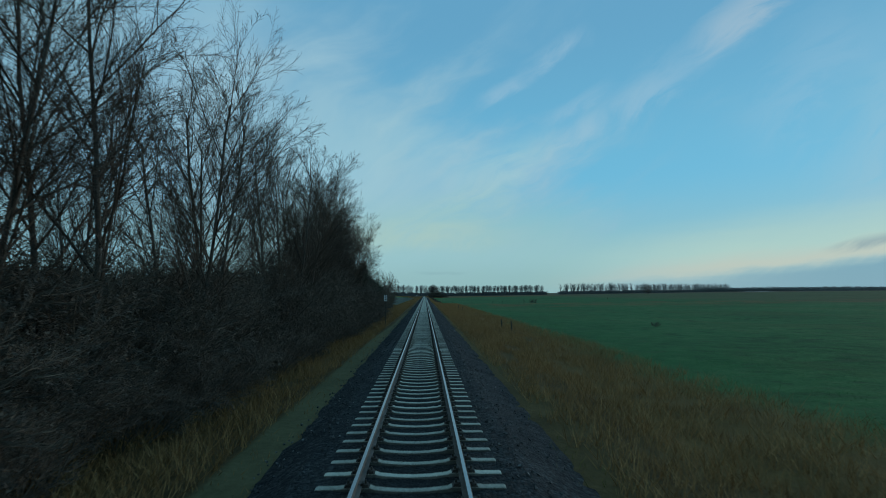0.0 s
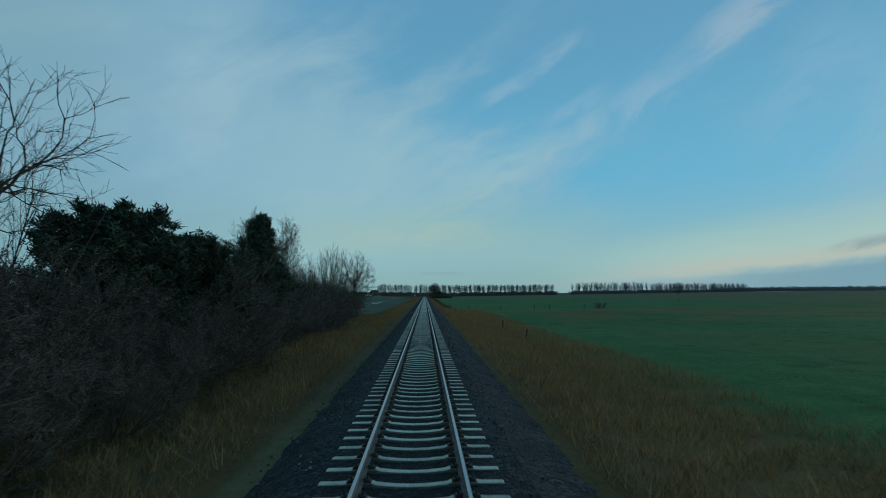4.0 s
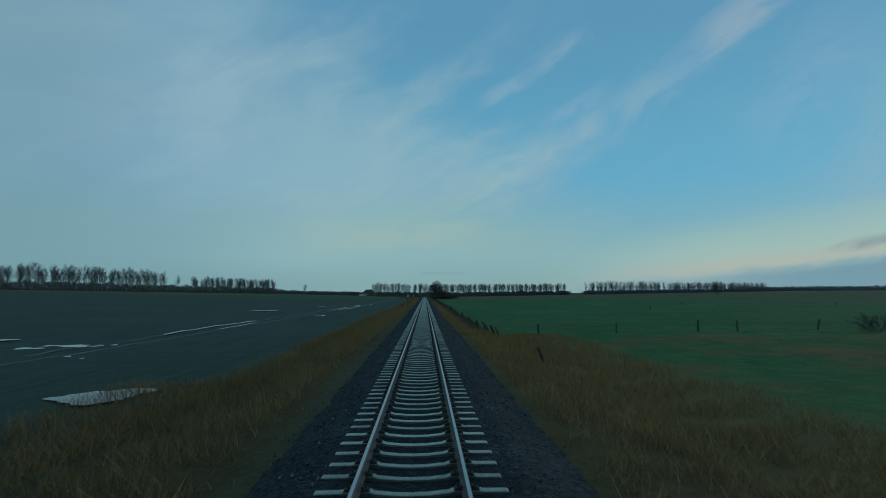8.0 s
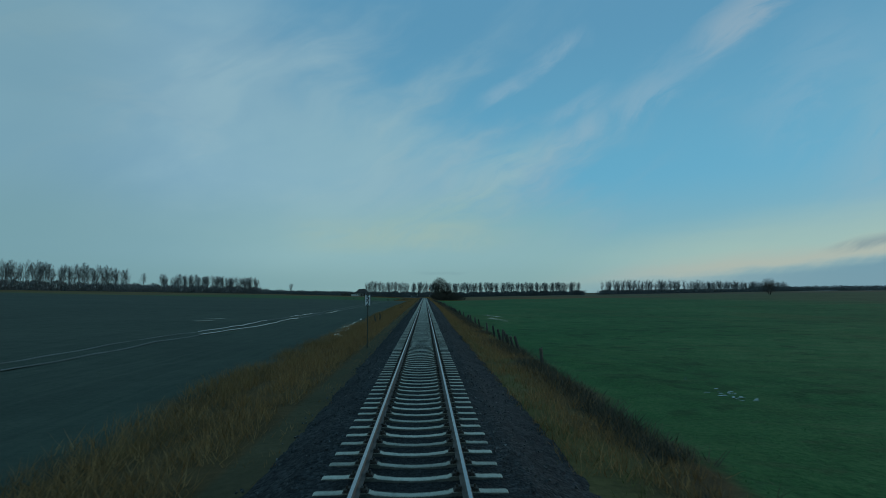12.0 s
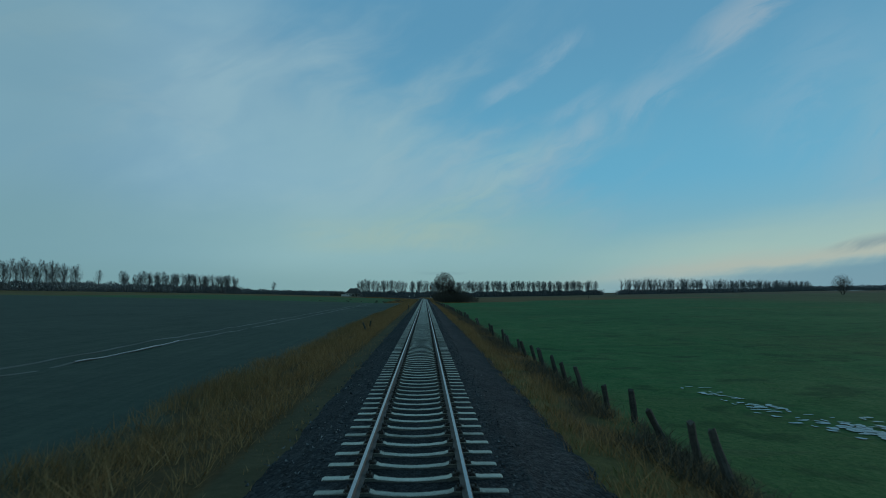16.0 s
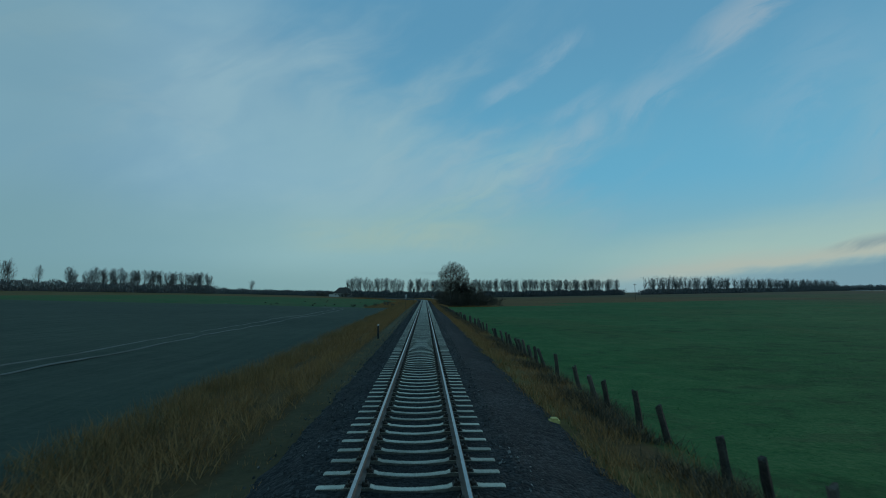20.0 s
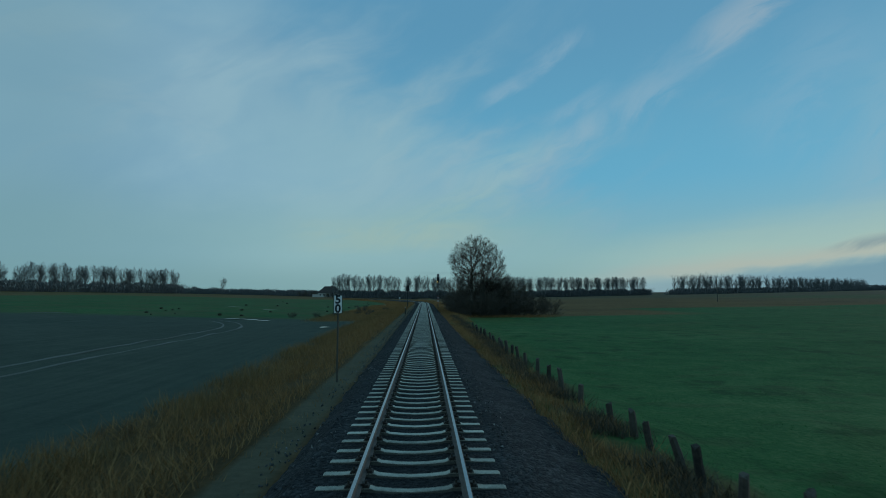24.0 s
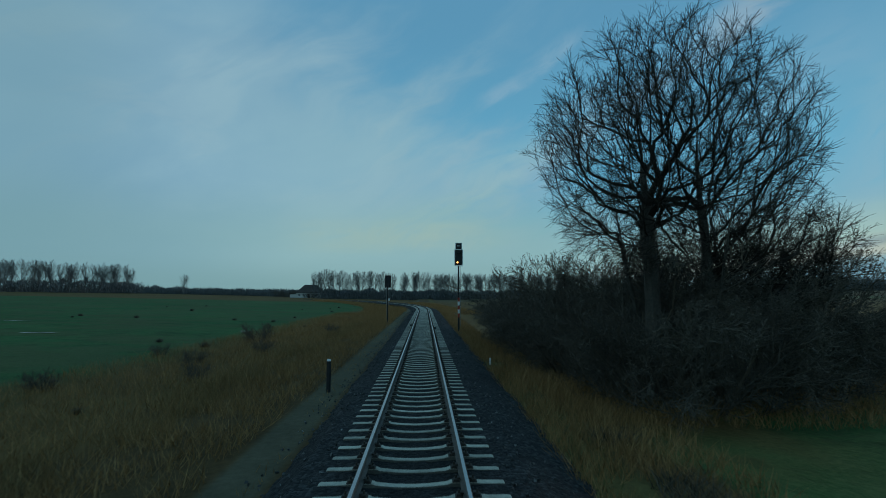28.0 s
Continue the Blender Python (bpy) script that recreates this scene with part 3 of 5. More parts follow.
def grow(rng, trunk, crown, tips, start, heading, length, radius, spec, depth=0):
    """One branch and, by the rows of spec, all that springs from it: (children, length ratio, angle, crookedness, upward pull, first child, steps)."""
    children, ratio, angle, bend, up, first, steps = spec[depth]
    pts = limb(rng, start, heading, length, bend, up, steps)
    if crown.dome:
        # keep the crown inside a rough dome
        cz, rx, rz = crown.dome
        p = pts[-1]
        reach = math.sqrt((p.x ** 2 + p.y ** 2) / rx ** 2 + (p.z - cz) ** 2 / rz ** 2)
        soft = rng.uniform(0.9, 1.04)
        if reach > soft and depth:
            k = max(1.0 - (reach - soft) * (rx + rz) / 2 / max(length, 0.05), 0.12)
            pts = [start + (q - start) * k for q in pts]
            length *= k
    last = depth == len(spec) - 1
    end = radius * (0.35 if not last else 0.45)
    radii = [radius + (end - radius) * i / steps for i in range(steps + 1)]
    wood = trunk if depth == 0 else crown
    wood.tube(pts, radii, (8, 5, 4, 3, 3)[min(depth, 4)])
    if last:
        tips.append(pts[-1])
        return
    for i in range(children):
        t = first + (1 - first) * (i + rng.random()) / children
        q = t * steps
        a = min(int(q), steps - 1)
        at = pts[a].lerp(pts[a + 1], q - a)
        d = (pts[a + 1] - pts[a]).normalized()
        u, v = frame_of(d)
        turn = rng.uniform(0, 2 * math.pi)
        ang = radians(angle * rng.uniform(0.7, 1.3))
        h = d * math.cos(ang) + (u * math.cos(turn) + v * math.sin(turn)) * math.sin(ang)
        size = length * ratio * rng.uniform(0.7, 1.2) * (1.12 - 0.45 * t)
        r = max(radius * (0.46 if spec in (SPRAY, WOODLAND) else 0.55) * (1.1 - 0.6 * t), 0.036 if spec is FAR else 0.032 if spec is SHELTER else 0.0045 if spec is SPRAY else 0.0055)
        grow(rng, trunk, crown, tips, at, h, size, r, spec, depth + 1)


def grow_tree(seed, length, radius, spec, stems=1, lean=0.15, root=0.0, dome=None):
    rng = random.Random(seed)
    trunk, crown, tips = Wood(), Wood(), []
    crown.dome = dome
    for i in range(stems):
        a = 2 * math.pi * i / stems + rng.random()
        k = lean * (1 if stems > 1 else 0.3)
        start = V3((math.cos(a), math.sin(a), 0)) * root
        grow(rng, trunk, crown, tips, start + V3((0, 0, -0.15)), V3((math.cos(a) * k, math.sin(a) * k, 1)), length * rng.uniform(0.85, 1.1), radius * rng.uniform(0.75, 1.1), spec)
    return trunk, crown, tips


def dome_tree(seed, stems, lean, root, bare, dome, count, finest, spray, twig_length, droop=0.0, shell=0.0, lobe=None):
    """A tree whose boughs reach for points spread through a domed crown: stems first, then each point joins the nearest bough."""
    rng = random.Random(seed)
    cz, rx, rz = dome
    trunk, crown, tips = Wood(), Wood(), []
    place, above, heading, chains = [], [], [], []

    def chain(start, pts):
        ids = [start] if start >= 0 else []
        for p in pts:
            place.append(tuple(p))
            above.append(ids[-1] if ids else -1)
            d = (p - V3(place[ids[-1]])).normalized() if ids else V3((0, 0, 1))
            heading.append(tuple(d))
            ids.append(len(place) - 1)
        chains.append(ids)
        return ids[-1]

    for i in range(stems):
        a = 2 * math.pi * i / stems + rng.uniform(-0.4, 0.4)
        k = lean * (0.25, 1.0, 0.62)[i % 3] if stems > 1 else lean * 0.2
        start = V3((math.cos(a) * root, math.sin(a) * root, -0.15))
        reach = (cz + rz * 0.45) / (1 + 0.7 * k)
        chain(-1, limb(rng, start, V3((math.cos(a) * k, math.sin(a) * k, 1)), reach, 0.035, 0.0, max(int(reach / 0.4), 6)))
    goals = []
    while len(goals) < count:
        d = V3((rng.gauss(0, 1), rng.gauss(0, 1), rng.gauss(0, 1))).normalized() * (shell + (1 - shell) * rng.random() ** 0.45) * rng.uniform(0.93, 1.03)
        p = V3((d.x * rx, d.y * rx, cz + d.z * rz))
        if p.z > bare:
            goals.append((d.length, p))
    if lobe:
        # a lower lobe of long side boughs
        lx, ly, lz, size, extra = lobe
        for _ in range(extra):
            d = V3((rng.gauss(0, 1), rng.gauss(0, 1), rng.gauss(0, 0.75))).normalized() * rng.random() ** 0.4
            p = V3((lx + d.x * size, ly + d.y * size, lz + d.z * size * 0.85))
            goals.append((math.hypot(p.x, p.y) / rx, p))
    goals.sort(key=lambda g: g[0])
    ends = []
    for _, p in goals:
        spot = np.array(place)
        gap = np.array(p) - spot
        far = np.linalg.norm(gap, axis=1)
        # a bough leaves its stem below the point and outward
        rise = gap[:, 2] / np.maximum(far, 0.01)
        flow = np.array(heading)
        turn = np.sum(flow * gap, axis=1) / np.maximum(far, 0.01)
        cost = far * (1.9 - 0.35 * np.clip(rise, -1, 0.75) - 1.05 * np.clip(turn, -1, 0.93)) + 0.4 * np.clip(0.9 - far, 0, 1)
        cost[spot[:, 2] < bare * 0.6] += 50
        s = int(np.argmin(cost))
        base = V3(place[s])
        steps = max(int(far[s] / 0.45), 2)
        side = V3((rng.gauss(0, 1), rng.gauss(0, 1), rng.gauss(0, 1) - droop)) * far[s] * 0.045
        pts = []
        for m in range(1, steps + 1):
            t = m / steps
            pts.append(base.lerp(p, t) + side * math.sin(math.pi * t) + V3((0, 0, -far[s] * 0.05 * math.sin(math.pi * t))) + V3((rng.gauss(0, 0.02), rng.gauss(0, 0.02), rng.gauss(0, 0.02))))
        ends.append(chain(s, pts))
    load = np.zeros(len(place))
    load[ends] += 1
    for i in range(len(place) - 1, -1, -1):
        if above[i] >= 0:
            load[above[i]] += load[i]
    girth = np.maximum(finest * 1.25 * np.sqrt(np.maximum(load, 1)), finest)
    for j, ids in enumerate(chains):
        g = [girth[i] for i in ids]
        if j >= stems:
            g[0] = min(g[0], g[1] * 1.2)
        (trunk if j < stems else crown).tube([V3(place[i]) for i in ids], g, 7 if j < stems else 4 if g[0] > 3 * finest else 3)
    for i in ends:
        p = V3(place[i])
        out = (p - V3(place[above[i]])).normalized()
        for _ in range(spray):
            at = p.lerp(V3(place[above[i]]), rng.random())
            d = out + V3((rng.gauss(0, 0.42), rng.gauss(0, 0.42), rng.gauss(0, 0.4) - droop * 0.4))
            pts = limb(rng, at, d, twig_length * rng.uniform(0.6, 1.2), 0.1, -droop * 0.2, 3)
            crown.tube(pts, [finest, finest * 0.85, finest * 0.7, finest * 0.5], 3)
            tips.append(pts[-1])
            for m in (1, 2):
                tw = limb(rng, pts[m], (pts[m + 1] - pts[m]).normalized() + V3((rng.gauss(0, 0.6), rng.gauss(0, 0.6), rng.gauss(0, 0.5))), twig_length * rng.uniform(0.35, 0.7), 0.1, 0.0, 2)
                crown.tube(tw, [finest * 0.8, finest * 0.65, finest * 0.5], 3)
    return trunk, crown, tips


def tufts(rng, points, count, size, spread, name, mat, slim=0.28):
    """Small leaves or needle sprays round the given points."""
    pts = np.array([tuple(p) for p in points])
    r = np.random.default_rng(rng)
    c = pts[r.integers(0, len(pts), count)] + r.normal(0, spread, (count, 3))
    d = r.normal(0, 1, (count, 3))
    d[:, 2] = np.abs(d[:, 2]) * 0.8 + 0.2
    d /= np.linalg.norm(d, axis=1, keepdims=True)
    s = np.cross(d, r.normal(0, 1, (count, 3)))
    s /= np.linalg.norm(s, axis=1, keepdims=True)
    k = size * r.uniform(0.6, 1.4, (count, 1))
    return triangles(name, np.stack([c - s * k * slim, c + s * k * slim, c + d * k], 1), mat)


def tree_thing(name, trunk, crown, label, category, bark=BARK, twig=TWIG, leaves=None):
    root = tagged(new(name), label, category)
    part("trunk", trunk.mesh("trunk", bark), bark, root)
    part("crown", crown.mesh("crown", twig), twig, root)
    if leaves:
        part("foliage", leaves, None, root)
    return root


# rows of spec: children, length ratio, angle, crookedness, upward pull, first child, steps
WOODLAND = [(16, 0.42, 33, 0.035, 0.02, 0.24, 9), (8, 0.5, 29, 0.07, 0.05, 0.12, 5), (6, 0.52, 30, 0.09, 0.05, 0.12, 3), (5, 0.58, 30, 0.10, 0.03, 0.15, 2), (0, 0, 0, 0.1, 0.02, 0, 1)]
SHRUB = [(8, 0.5, 40, 0.12, 0.03, 0.04, 5), (7, 0.5, 40, 0.15, 0.05, 0.1, 4), (7, 0.5, 40, 0.16, 0.05, 0.1, 2), (0, 0, 0, 0.14, 0.03, 0, 2)]
POPLAR = [(16, 0.34, 26, 0.03, 0.02, 0.2, 6), (6, 0.45, 30, 0.08, 0.08, 0.15, 3), (3, 0.5, 30, 0.1, 0.08, 0.2, 2), (0, 0, 0, 0.1, 0.04, 0, 1)]
SPRAY = [(12, 0.42, 26, 0.04, 0.04, 0.2, 8), (8, 0.5, 28, 0.09, 0.06, 0.15, 5), (7, 0.5, 30, 0.1, 0.05, 0.12, 3), (8, 0.55, 30, 0.12, 0.02, 0.12, 2), (0, 0, 0, 0.1, -0.02, 0, 2)]
SHELTER = [(17, 0.56, 31, 0.03, 0.03, 0.16, 6), (8, 0.5, 32, 0.08, 0.05, 0.15, 3), (5, 0.5, 34, 0.1, 0.03, 0.2, 2), (0, 0, 0, 0.1, 0.02, 0, 1)]
FAR = [(15, 0.46, 30, 0.03, 0.03, 0.24, 4), (9, 0.5, 34, 0.08, 0.05, 0.12, 2), (0, 0, 0, 0.1, 0.03, 0, 1)]

protos = {}


def proto(key, make):
    """Build a kind of tree once; later ones share its meshes."""
    protos[key] = make
    return key


def plant(key, x, y, size=1.0, turn=None, sink=0.0, wide=1.0, label=""):
    rng = random.Random(round(x * 31 + y * 7))
    turn = rng.uniform(0, 360) if turn is None else turn
    at = pose(x, y, level(x, y) - sink, 0, 0, turn) @ Matrix.Diagonal((size * wide, size * wide, size, 1))
    if callable(protos[key]):
        protos[key] = ob = protos[key]()
        ob.matrix_basis = at
    else:
        ob = copy_thing(protos[key], at)
        ob.matrix_basis = at
    if label:
        ob["label"] = label
    return ob


def make_wood(seed, spec, length, radius, stems, lean, name, label, category, bark=BARK, twig=TWIG, root=0.0, leaf=0, leaf_size=0.07, leaf_mat=None, spread=0.12, dome=None):
    def make():
        trunk, crown, tips = grow_tree(seed, length, radius, spec, stems, lean, root, dome)
        leaves = tufts(seed, tips, leaf, leaf_size, spread, "foliage", leaf_mat) if leaf else None
        return tree_thing(name, trunk, crown, label, category, bark, twig, leaves)
    return make


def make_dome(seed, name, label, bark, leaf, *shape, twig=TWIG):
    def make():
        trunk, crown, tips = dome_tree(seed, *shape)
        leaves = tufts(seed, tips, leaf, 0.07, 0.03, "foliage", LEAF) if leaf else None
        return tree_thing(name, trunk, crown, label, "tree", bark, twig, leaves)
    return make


for i in range(4):
    proto(f"wood{i}", make_wood(11 + i, WOODLAND, 11.5, 0.095, 1 + i % 2, 0.14, "bare_tree", "tall bare deciduous tree in dense winter woodland", "tree", root=0.3))
for i in range(3):
    proto(f"shrub{i}", make_wood(31 + i, SHRUB, 2.6, 0.026, 13, 0.85, "bare_shrub", "dense bare brown shrub beside the railway", "shrub", BRUSH, BRUSH, 0.5, 5600, 0.042, BRUSH, 0.035))
proto("round", make_dome(51, "round_bare_tree", "round-crowned bare tree with a few withered leaves", BARK, 300, 5, 0.5, 0.2, 0.7, (3.7, 2.7, 3.0), 620, 0.0055, 4, 0.5))
proto("vase", make_dome(55, "slender_bare_tree", "slender bare tree with thin upswept branches above a thicket", BARK, 0, 3, 0.4, 0.1, 4.6, (7.3, 2.7, 2.7), 130, 0.008, 2, 0.9))
proto("birch", make_wood(61, SPRAY, 10.2, 0.06, 10, 0.3, "birch_tree", "spreading bare birch with pale slender stems", "tree", BIRCH, TWIG, 0.5))
proto("whip", make_wood(71, POPLAR, 8.5, 0.07, 3, 0.08, "slender_bare_tree", "slender upright bare tree in a thicket", "tree", root=0.5))
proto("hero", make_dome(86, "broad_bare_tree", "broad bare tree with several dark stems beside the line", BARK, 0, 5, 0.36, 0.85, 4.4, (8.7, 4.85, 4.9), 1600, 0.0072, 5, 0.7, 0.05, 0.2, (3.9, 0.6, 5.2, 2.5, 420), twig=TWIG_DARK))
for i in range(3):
    proto(f"poplar{i}", make_wood(91 + i, SHELTER, 14.5 + i, 0.24, 1, 0.1, "poplar_tree", "tall bare poplar in a distant shelter belt, paled by painted haze", "tree", POPLAR_BARK, POPLAR_TWIG, dome=(10.2, 4.6 + 0.4 * i, 7.2)))


def make_pine(seed, height, radius, tiers, slim):
    def make():
        rng = random.Random(seed)
        trunk, crown, tips = Wood(), Wood(), []
        pts = limb(rng, V3((0, 0, -0.2)), V3((0, 0, 1)), height, 0.02, 0.02, 8)
        trunk.tube(pts, [0.16 * (1 - 0.1 * i) for i in range(9)], 8)
        for i in range(tiers):
            t = 0.12 + 0.86 * i / tiers
            reach = radius * ((1 - t) ** 0.75 if slim else math.sqrt(max(1 - (1.25 * t - 0.25) ** 2, 0.0))) + 0.15
            for j in range(11):
                a = rng.uniform(0, 2 * math.pi)
                q = min(int(t * 8), 7)
                start = pts[q].lerp(pts[q + 1], t * 8 - q)
                br = limb(rng, start, V3((math.cos(a), math.sin(a), 0.15)), reach * rng.uniform(0.55, 1.22), 0.08, 0.16, 5)
                crown.tube(br, [0.03 - 0.004 * m for m in range(6)], 3)
                for m in range(1, 6):
                    tips += [br[m]] * m
                    tips += [br[m] + V3((rng.gauss(0, 0.10), rng.gauss(0, 0.06), rng.uniform(0.0, 0.5)))] * 2
        return tree_thing("pine_tree", trunk, crown, "dark evergreen pine with dense needles at the wood's edge", "tree", leaves=tufts(seed, tips, 62000, 0.22, 0.09, "foliage", NEEDLE, 0.13))
    return make


proto("pine0", make_pine(7, 7.2, 2.7, 17, False))
proto("pine1", make_pine(8, 7.4, 2.3, 18, True))

rng = random.Random(3)
# wood beside the first stretch
y = -6.0
while y < 66:
    for x0 in (-8.9, -12.8, -17.0):
        if x0 < -10 and rng.random() < ((0.75 if y < 24 else 0.9) if x0 < -14 else 0.75 if y < 24 else 0.85):
            continue
        plant(f"wood{rng.randrange(4)}", x0 + rng.uniform(-1.2, 0.9), y + rng.uniform(-1.3, 1.3), rng.uniform(0.9, 1.08) * (1.0 if y < 34 else 1.0 - 0.0035 * (y - 34)))
    y += 2.7
for x, y, size in ((-11.4, 54, 0.9), (-10.6, 60, 0.85), (-10.6, 64.5, 0.8)):
    plant(f"wood{rng.randrange(4)}", x, y, size)
for k, x, y, size in (("wood0", -11.6, 71.0, 0.95), ("wood2", -13.0, 72.5, 0.9), ("wood3", -11.5, 68.0, 0.95), ("wood1", -12.6, 75.0, 0.8)):
    plant(k, x, y, size)
y = -4.0
while y < 74:
    for x0, low, high in ((-6.9, 0.8, 1.15), (-9.4, 1.6, 2.05), (-12.2, 1.95, 2.4)):
        plant(f"shrub{rng.randrange(3)}", x0 + rng.uniform(-0.6, 0.5), y + rng.uniform(-0.8, 0.8), rng.uniform(low, high) * (0.86 if y < 24 else 0.95))
    y += 2.4
# thicket that follows, with pines, a birch and slender trees
for x, y, k, size in ((-15.5, 81, "pine0", 1.2), (-14.0, 86, "pine1", 1.0), (-12.0, 96, "pine0", 0.95), (-10.4, 99.5, "pine0", 0.84), (-11.6, 102, "pine0", 0.86), (-14.6, 121, "pine1", 1.42), (-10.8, 112, "pine0", 0.75), (-10.6, 88.6, "vase", 1.0), (-18.6, 139, "birch", 1.0), (-14.2, 91, "pine0", 0.62), (-13.0, 108, "round", 0.7), (-10.9, 157.2, "round", 1.55), (-13.9, 156, "whip", 1.08), (-14.8, 157, "whip", 1.02), (-15.6, 155.5, "whip", 0.95), (-16.2, 149, "whip", 0.6), (-13.0, 124, "round", 0.9), (-13.5, 132, "round", 1.0), (-14.5, 143, "round", 1.1), (-16.0, 128, "round", 1.1), (-15.5, 137, "round", 1.05), (-14.5, 93, "whip", 0.8)):
    plant(k, x, y, size, wide=1.25 if k == "pine0" else 0.82 if k == "round" and size > 1.5 else 1.1 if k == "round" else 1.0)
y = 76.0
while y < 160:
    for x0 in (-8.6, -11.0, -14.0):
        plant(f"shrub{rng.randrange(3)}", x0 - (3.3 if y > 136 else 1.9 if y > 103 else 0.0) + rng.uniform(-0.9, 0.5), y + rng.uniform(-0.9, 0.9), rng.uniform(0.95, 1.4) * (1.0 if x0 > -9 else 1.48 if y < 100 else 1.35))
    y += 2.6
for x, y, size in ((-13.0, 143, 1.7), (-14.0, 146, 2.0), (-13.4, 149, 1.8), (-15.0, 150, 2.1), (-13.3, 154.0, 1.7), (-16.0, 146, 2.0), (-17.5, 151, 2.0)):
    plant(f"shrub{rng.randrange(3)}", x, y, size)
# broad tree on the right with its thicket
plant("hero", 8.6, 516.5, 0.96, -6)
for x, y, size in ((6.9, 516.5, 1.35), (7.3, 519.5, 1.5), (8.2, 515, 1.7), (6.9, 523.0, 1.6), (8.7, 521.0, 2.0), (10.2, 515.5, 1.89), (12.3, 516.5, 1.83), (9.8, 519.5, 2.5), (14.5, 517.5, 1.8), (12.2, 520.5, 2.35), (17, 519.5, 1.43), (7.0, 527.0, 1.6), (8.6, 525.5, 2.3), (11.5, 524.5, 2.4), (15, 522.5, 2.0), (19.5, 521.5, 1.38), (22, 523.5, 1.21), (7.0, 531.5, 1.6), (8.8, 530.5, 1.71), (17.5, 525.5, 1.32), (7.3, 536.0, 1.55), (9.4, 535.5, 1.7), (7.3, 540.5, 1.5), (9.6, 541.0, 1.6), (7.6, 545.0, 1.45), (9.9, 546.5, 1.5), (13.5, 533, 1.5)):
    plant(f"shrub{rng.randrange(3)}", x, y, size * (0.9 if x < 9.5 else 0.72 if y < 518.5 else 0.95 if x < 16 else 0.9))

for x, y, size in ((-12.5, 540, 0.55), (-9.5, 522, 0.25), (-11.8, 527, 0.3), (-14.5, 520, 0.3), (-17, 516, 0.28), (-20, 513, 0.32), (-10.2, 533, 0.3), (-15.5, 531, 0.26), (-8.6, 549, 0.3)):
    plant(f"shrub{rng.randrange(3)}", x, y, size, label="low dark clump of withered weeds on the verge")


def belt(points, gap, deep, low, high):
    """A shelter belt of poplars along a line."""
    for (x0, y0), (x1, y1) in zip(points, points[1:]):
        k = max(int(math.hypot(x1 - x0, y1 - y0) / gap), 1)
        for i in range(k):
            t = (i + rng.uniform(0.28, 0.72)) / k
            plant(f"poplar{rng.randrange(3)}", x0 + (x1 - x0) * t + rng.uniform(-deep, deep), y0 + (y1 - y0) * t + rng.uniform(-deep, deep), rng.uniform(low, high), wide=rng.uniform(0.7, 0.86))


belt([(-66, 809), (-20, 828)], 2.4, 1.5, 0.93, 1.04)
belt([(-16, 831), (209, 926)], 2.3, 2.5, 0.95, 1.06)
belt([(-207, 876), (-270, 768)], 2.5, 3, 0.95, 1.2)
belt([(-277, 754), (-279, 750)], 2.4, 2, 1.1, 1.2)
belt([(-288, 733), (-326, 655), (-520, 300)], 2.8, 3, 1.1, 1.5)


def far_belt(points, gap, deep, low, high):
    """Poplars too far off to tell apart, joined into one mesh."""
    kinds = []
    for i in range(3):
        trunk, crown, _ = grow_tree(120 + i, 17.5, 0.3, FAR)
        k = len(trunk.verts)
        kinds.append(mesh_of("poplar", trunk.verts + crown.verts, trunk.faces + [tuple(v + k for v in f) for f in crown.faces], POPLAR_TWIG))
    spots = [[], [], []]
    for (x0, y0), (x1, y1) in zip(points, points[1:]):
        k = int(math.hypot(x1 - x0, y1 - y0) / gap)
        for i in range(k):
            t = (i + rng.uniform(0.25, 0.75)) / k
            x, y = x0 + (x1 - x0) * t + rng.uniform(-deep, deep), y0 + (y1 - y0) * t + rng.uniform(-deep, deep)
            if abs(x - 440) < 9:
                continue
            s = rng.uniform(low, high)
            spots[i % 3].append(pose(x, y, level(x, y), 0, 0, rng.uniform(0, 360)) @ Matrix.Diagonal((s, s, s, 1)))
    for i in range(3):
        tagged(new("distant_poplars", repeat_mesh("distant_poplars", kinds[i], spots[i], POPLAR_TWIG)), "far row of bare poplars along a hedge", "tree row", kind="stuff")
        bpy.data.meshes.remove(kinds[i])


far_belt([(250, 943), (430, 1080), (806, 1367)], 3.0, 6, 0.84, 1.04)
plant("poplar1", -160, 852, 0.8)
plant("round", 268, 620, 2.0, wide=1.1)
for x, y, s in ((41, 196, 0.6), (25.5, 57, 0.2)):
    plant("shrub1", x, y, s, label="small bare bush at the edge of the pasture")

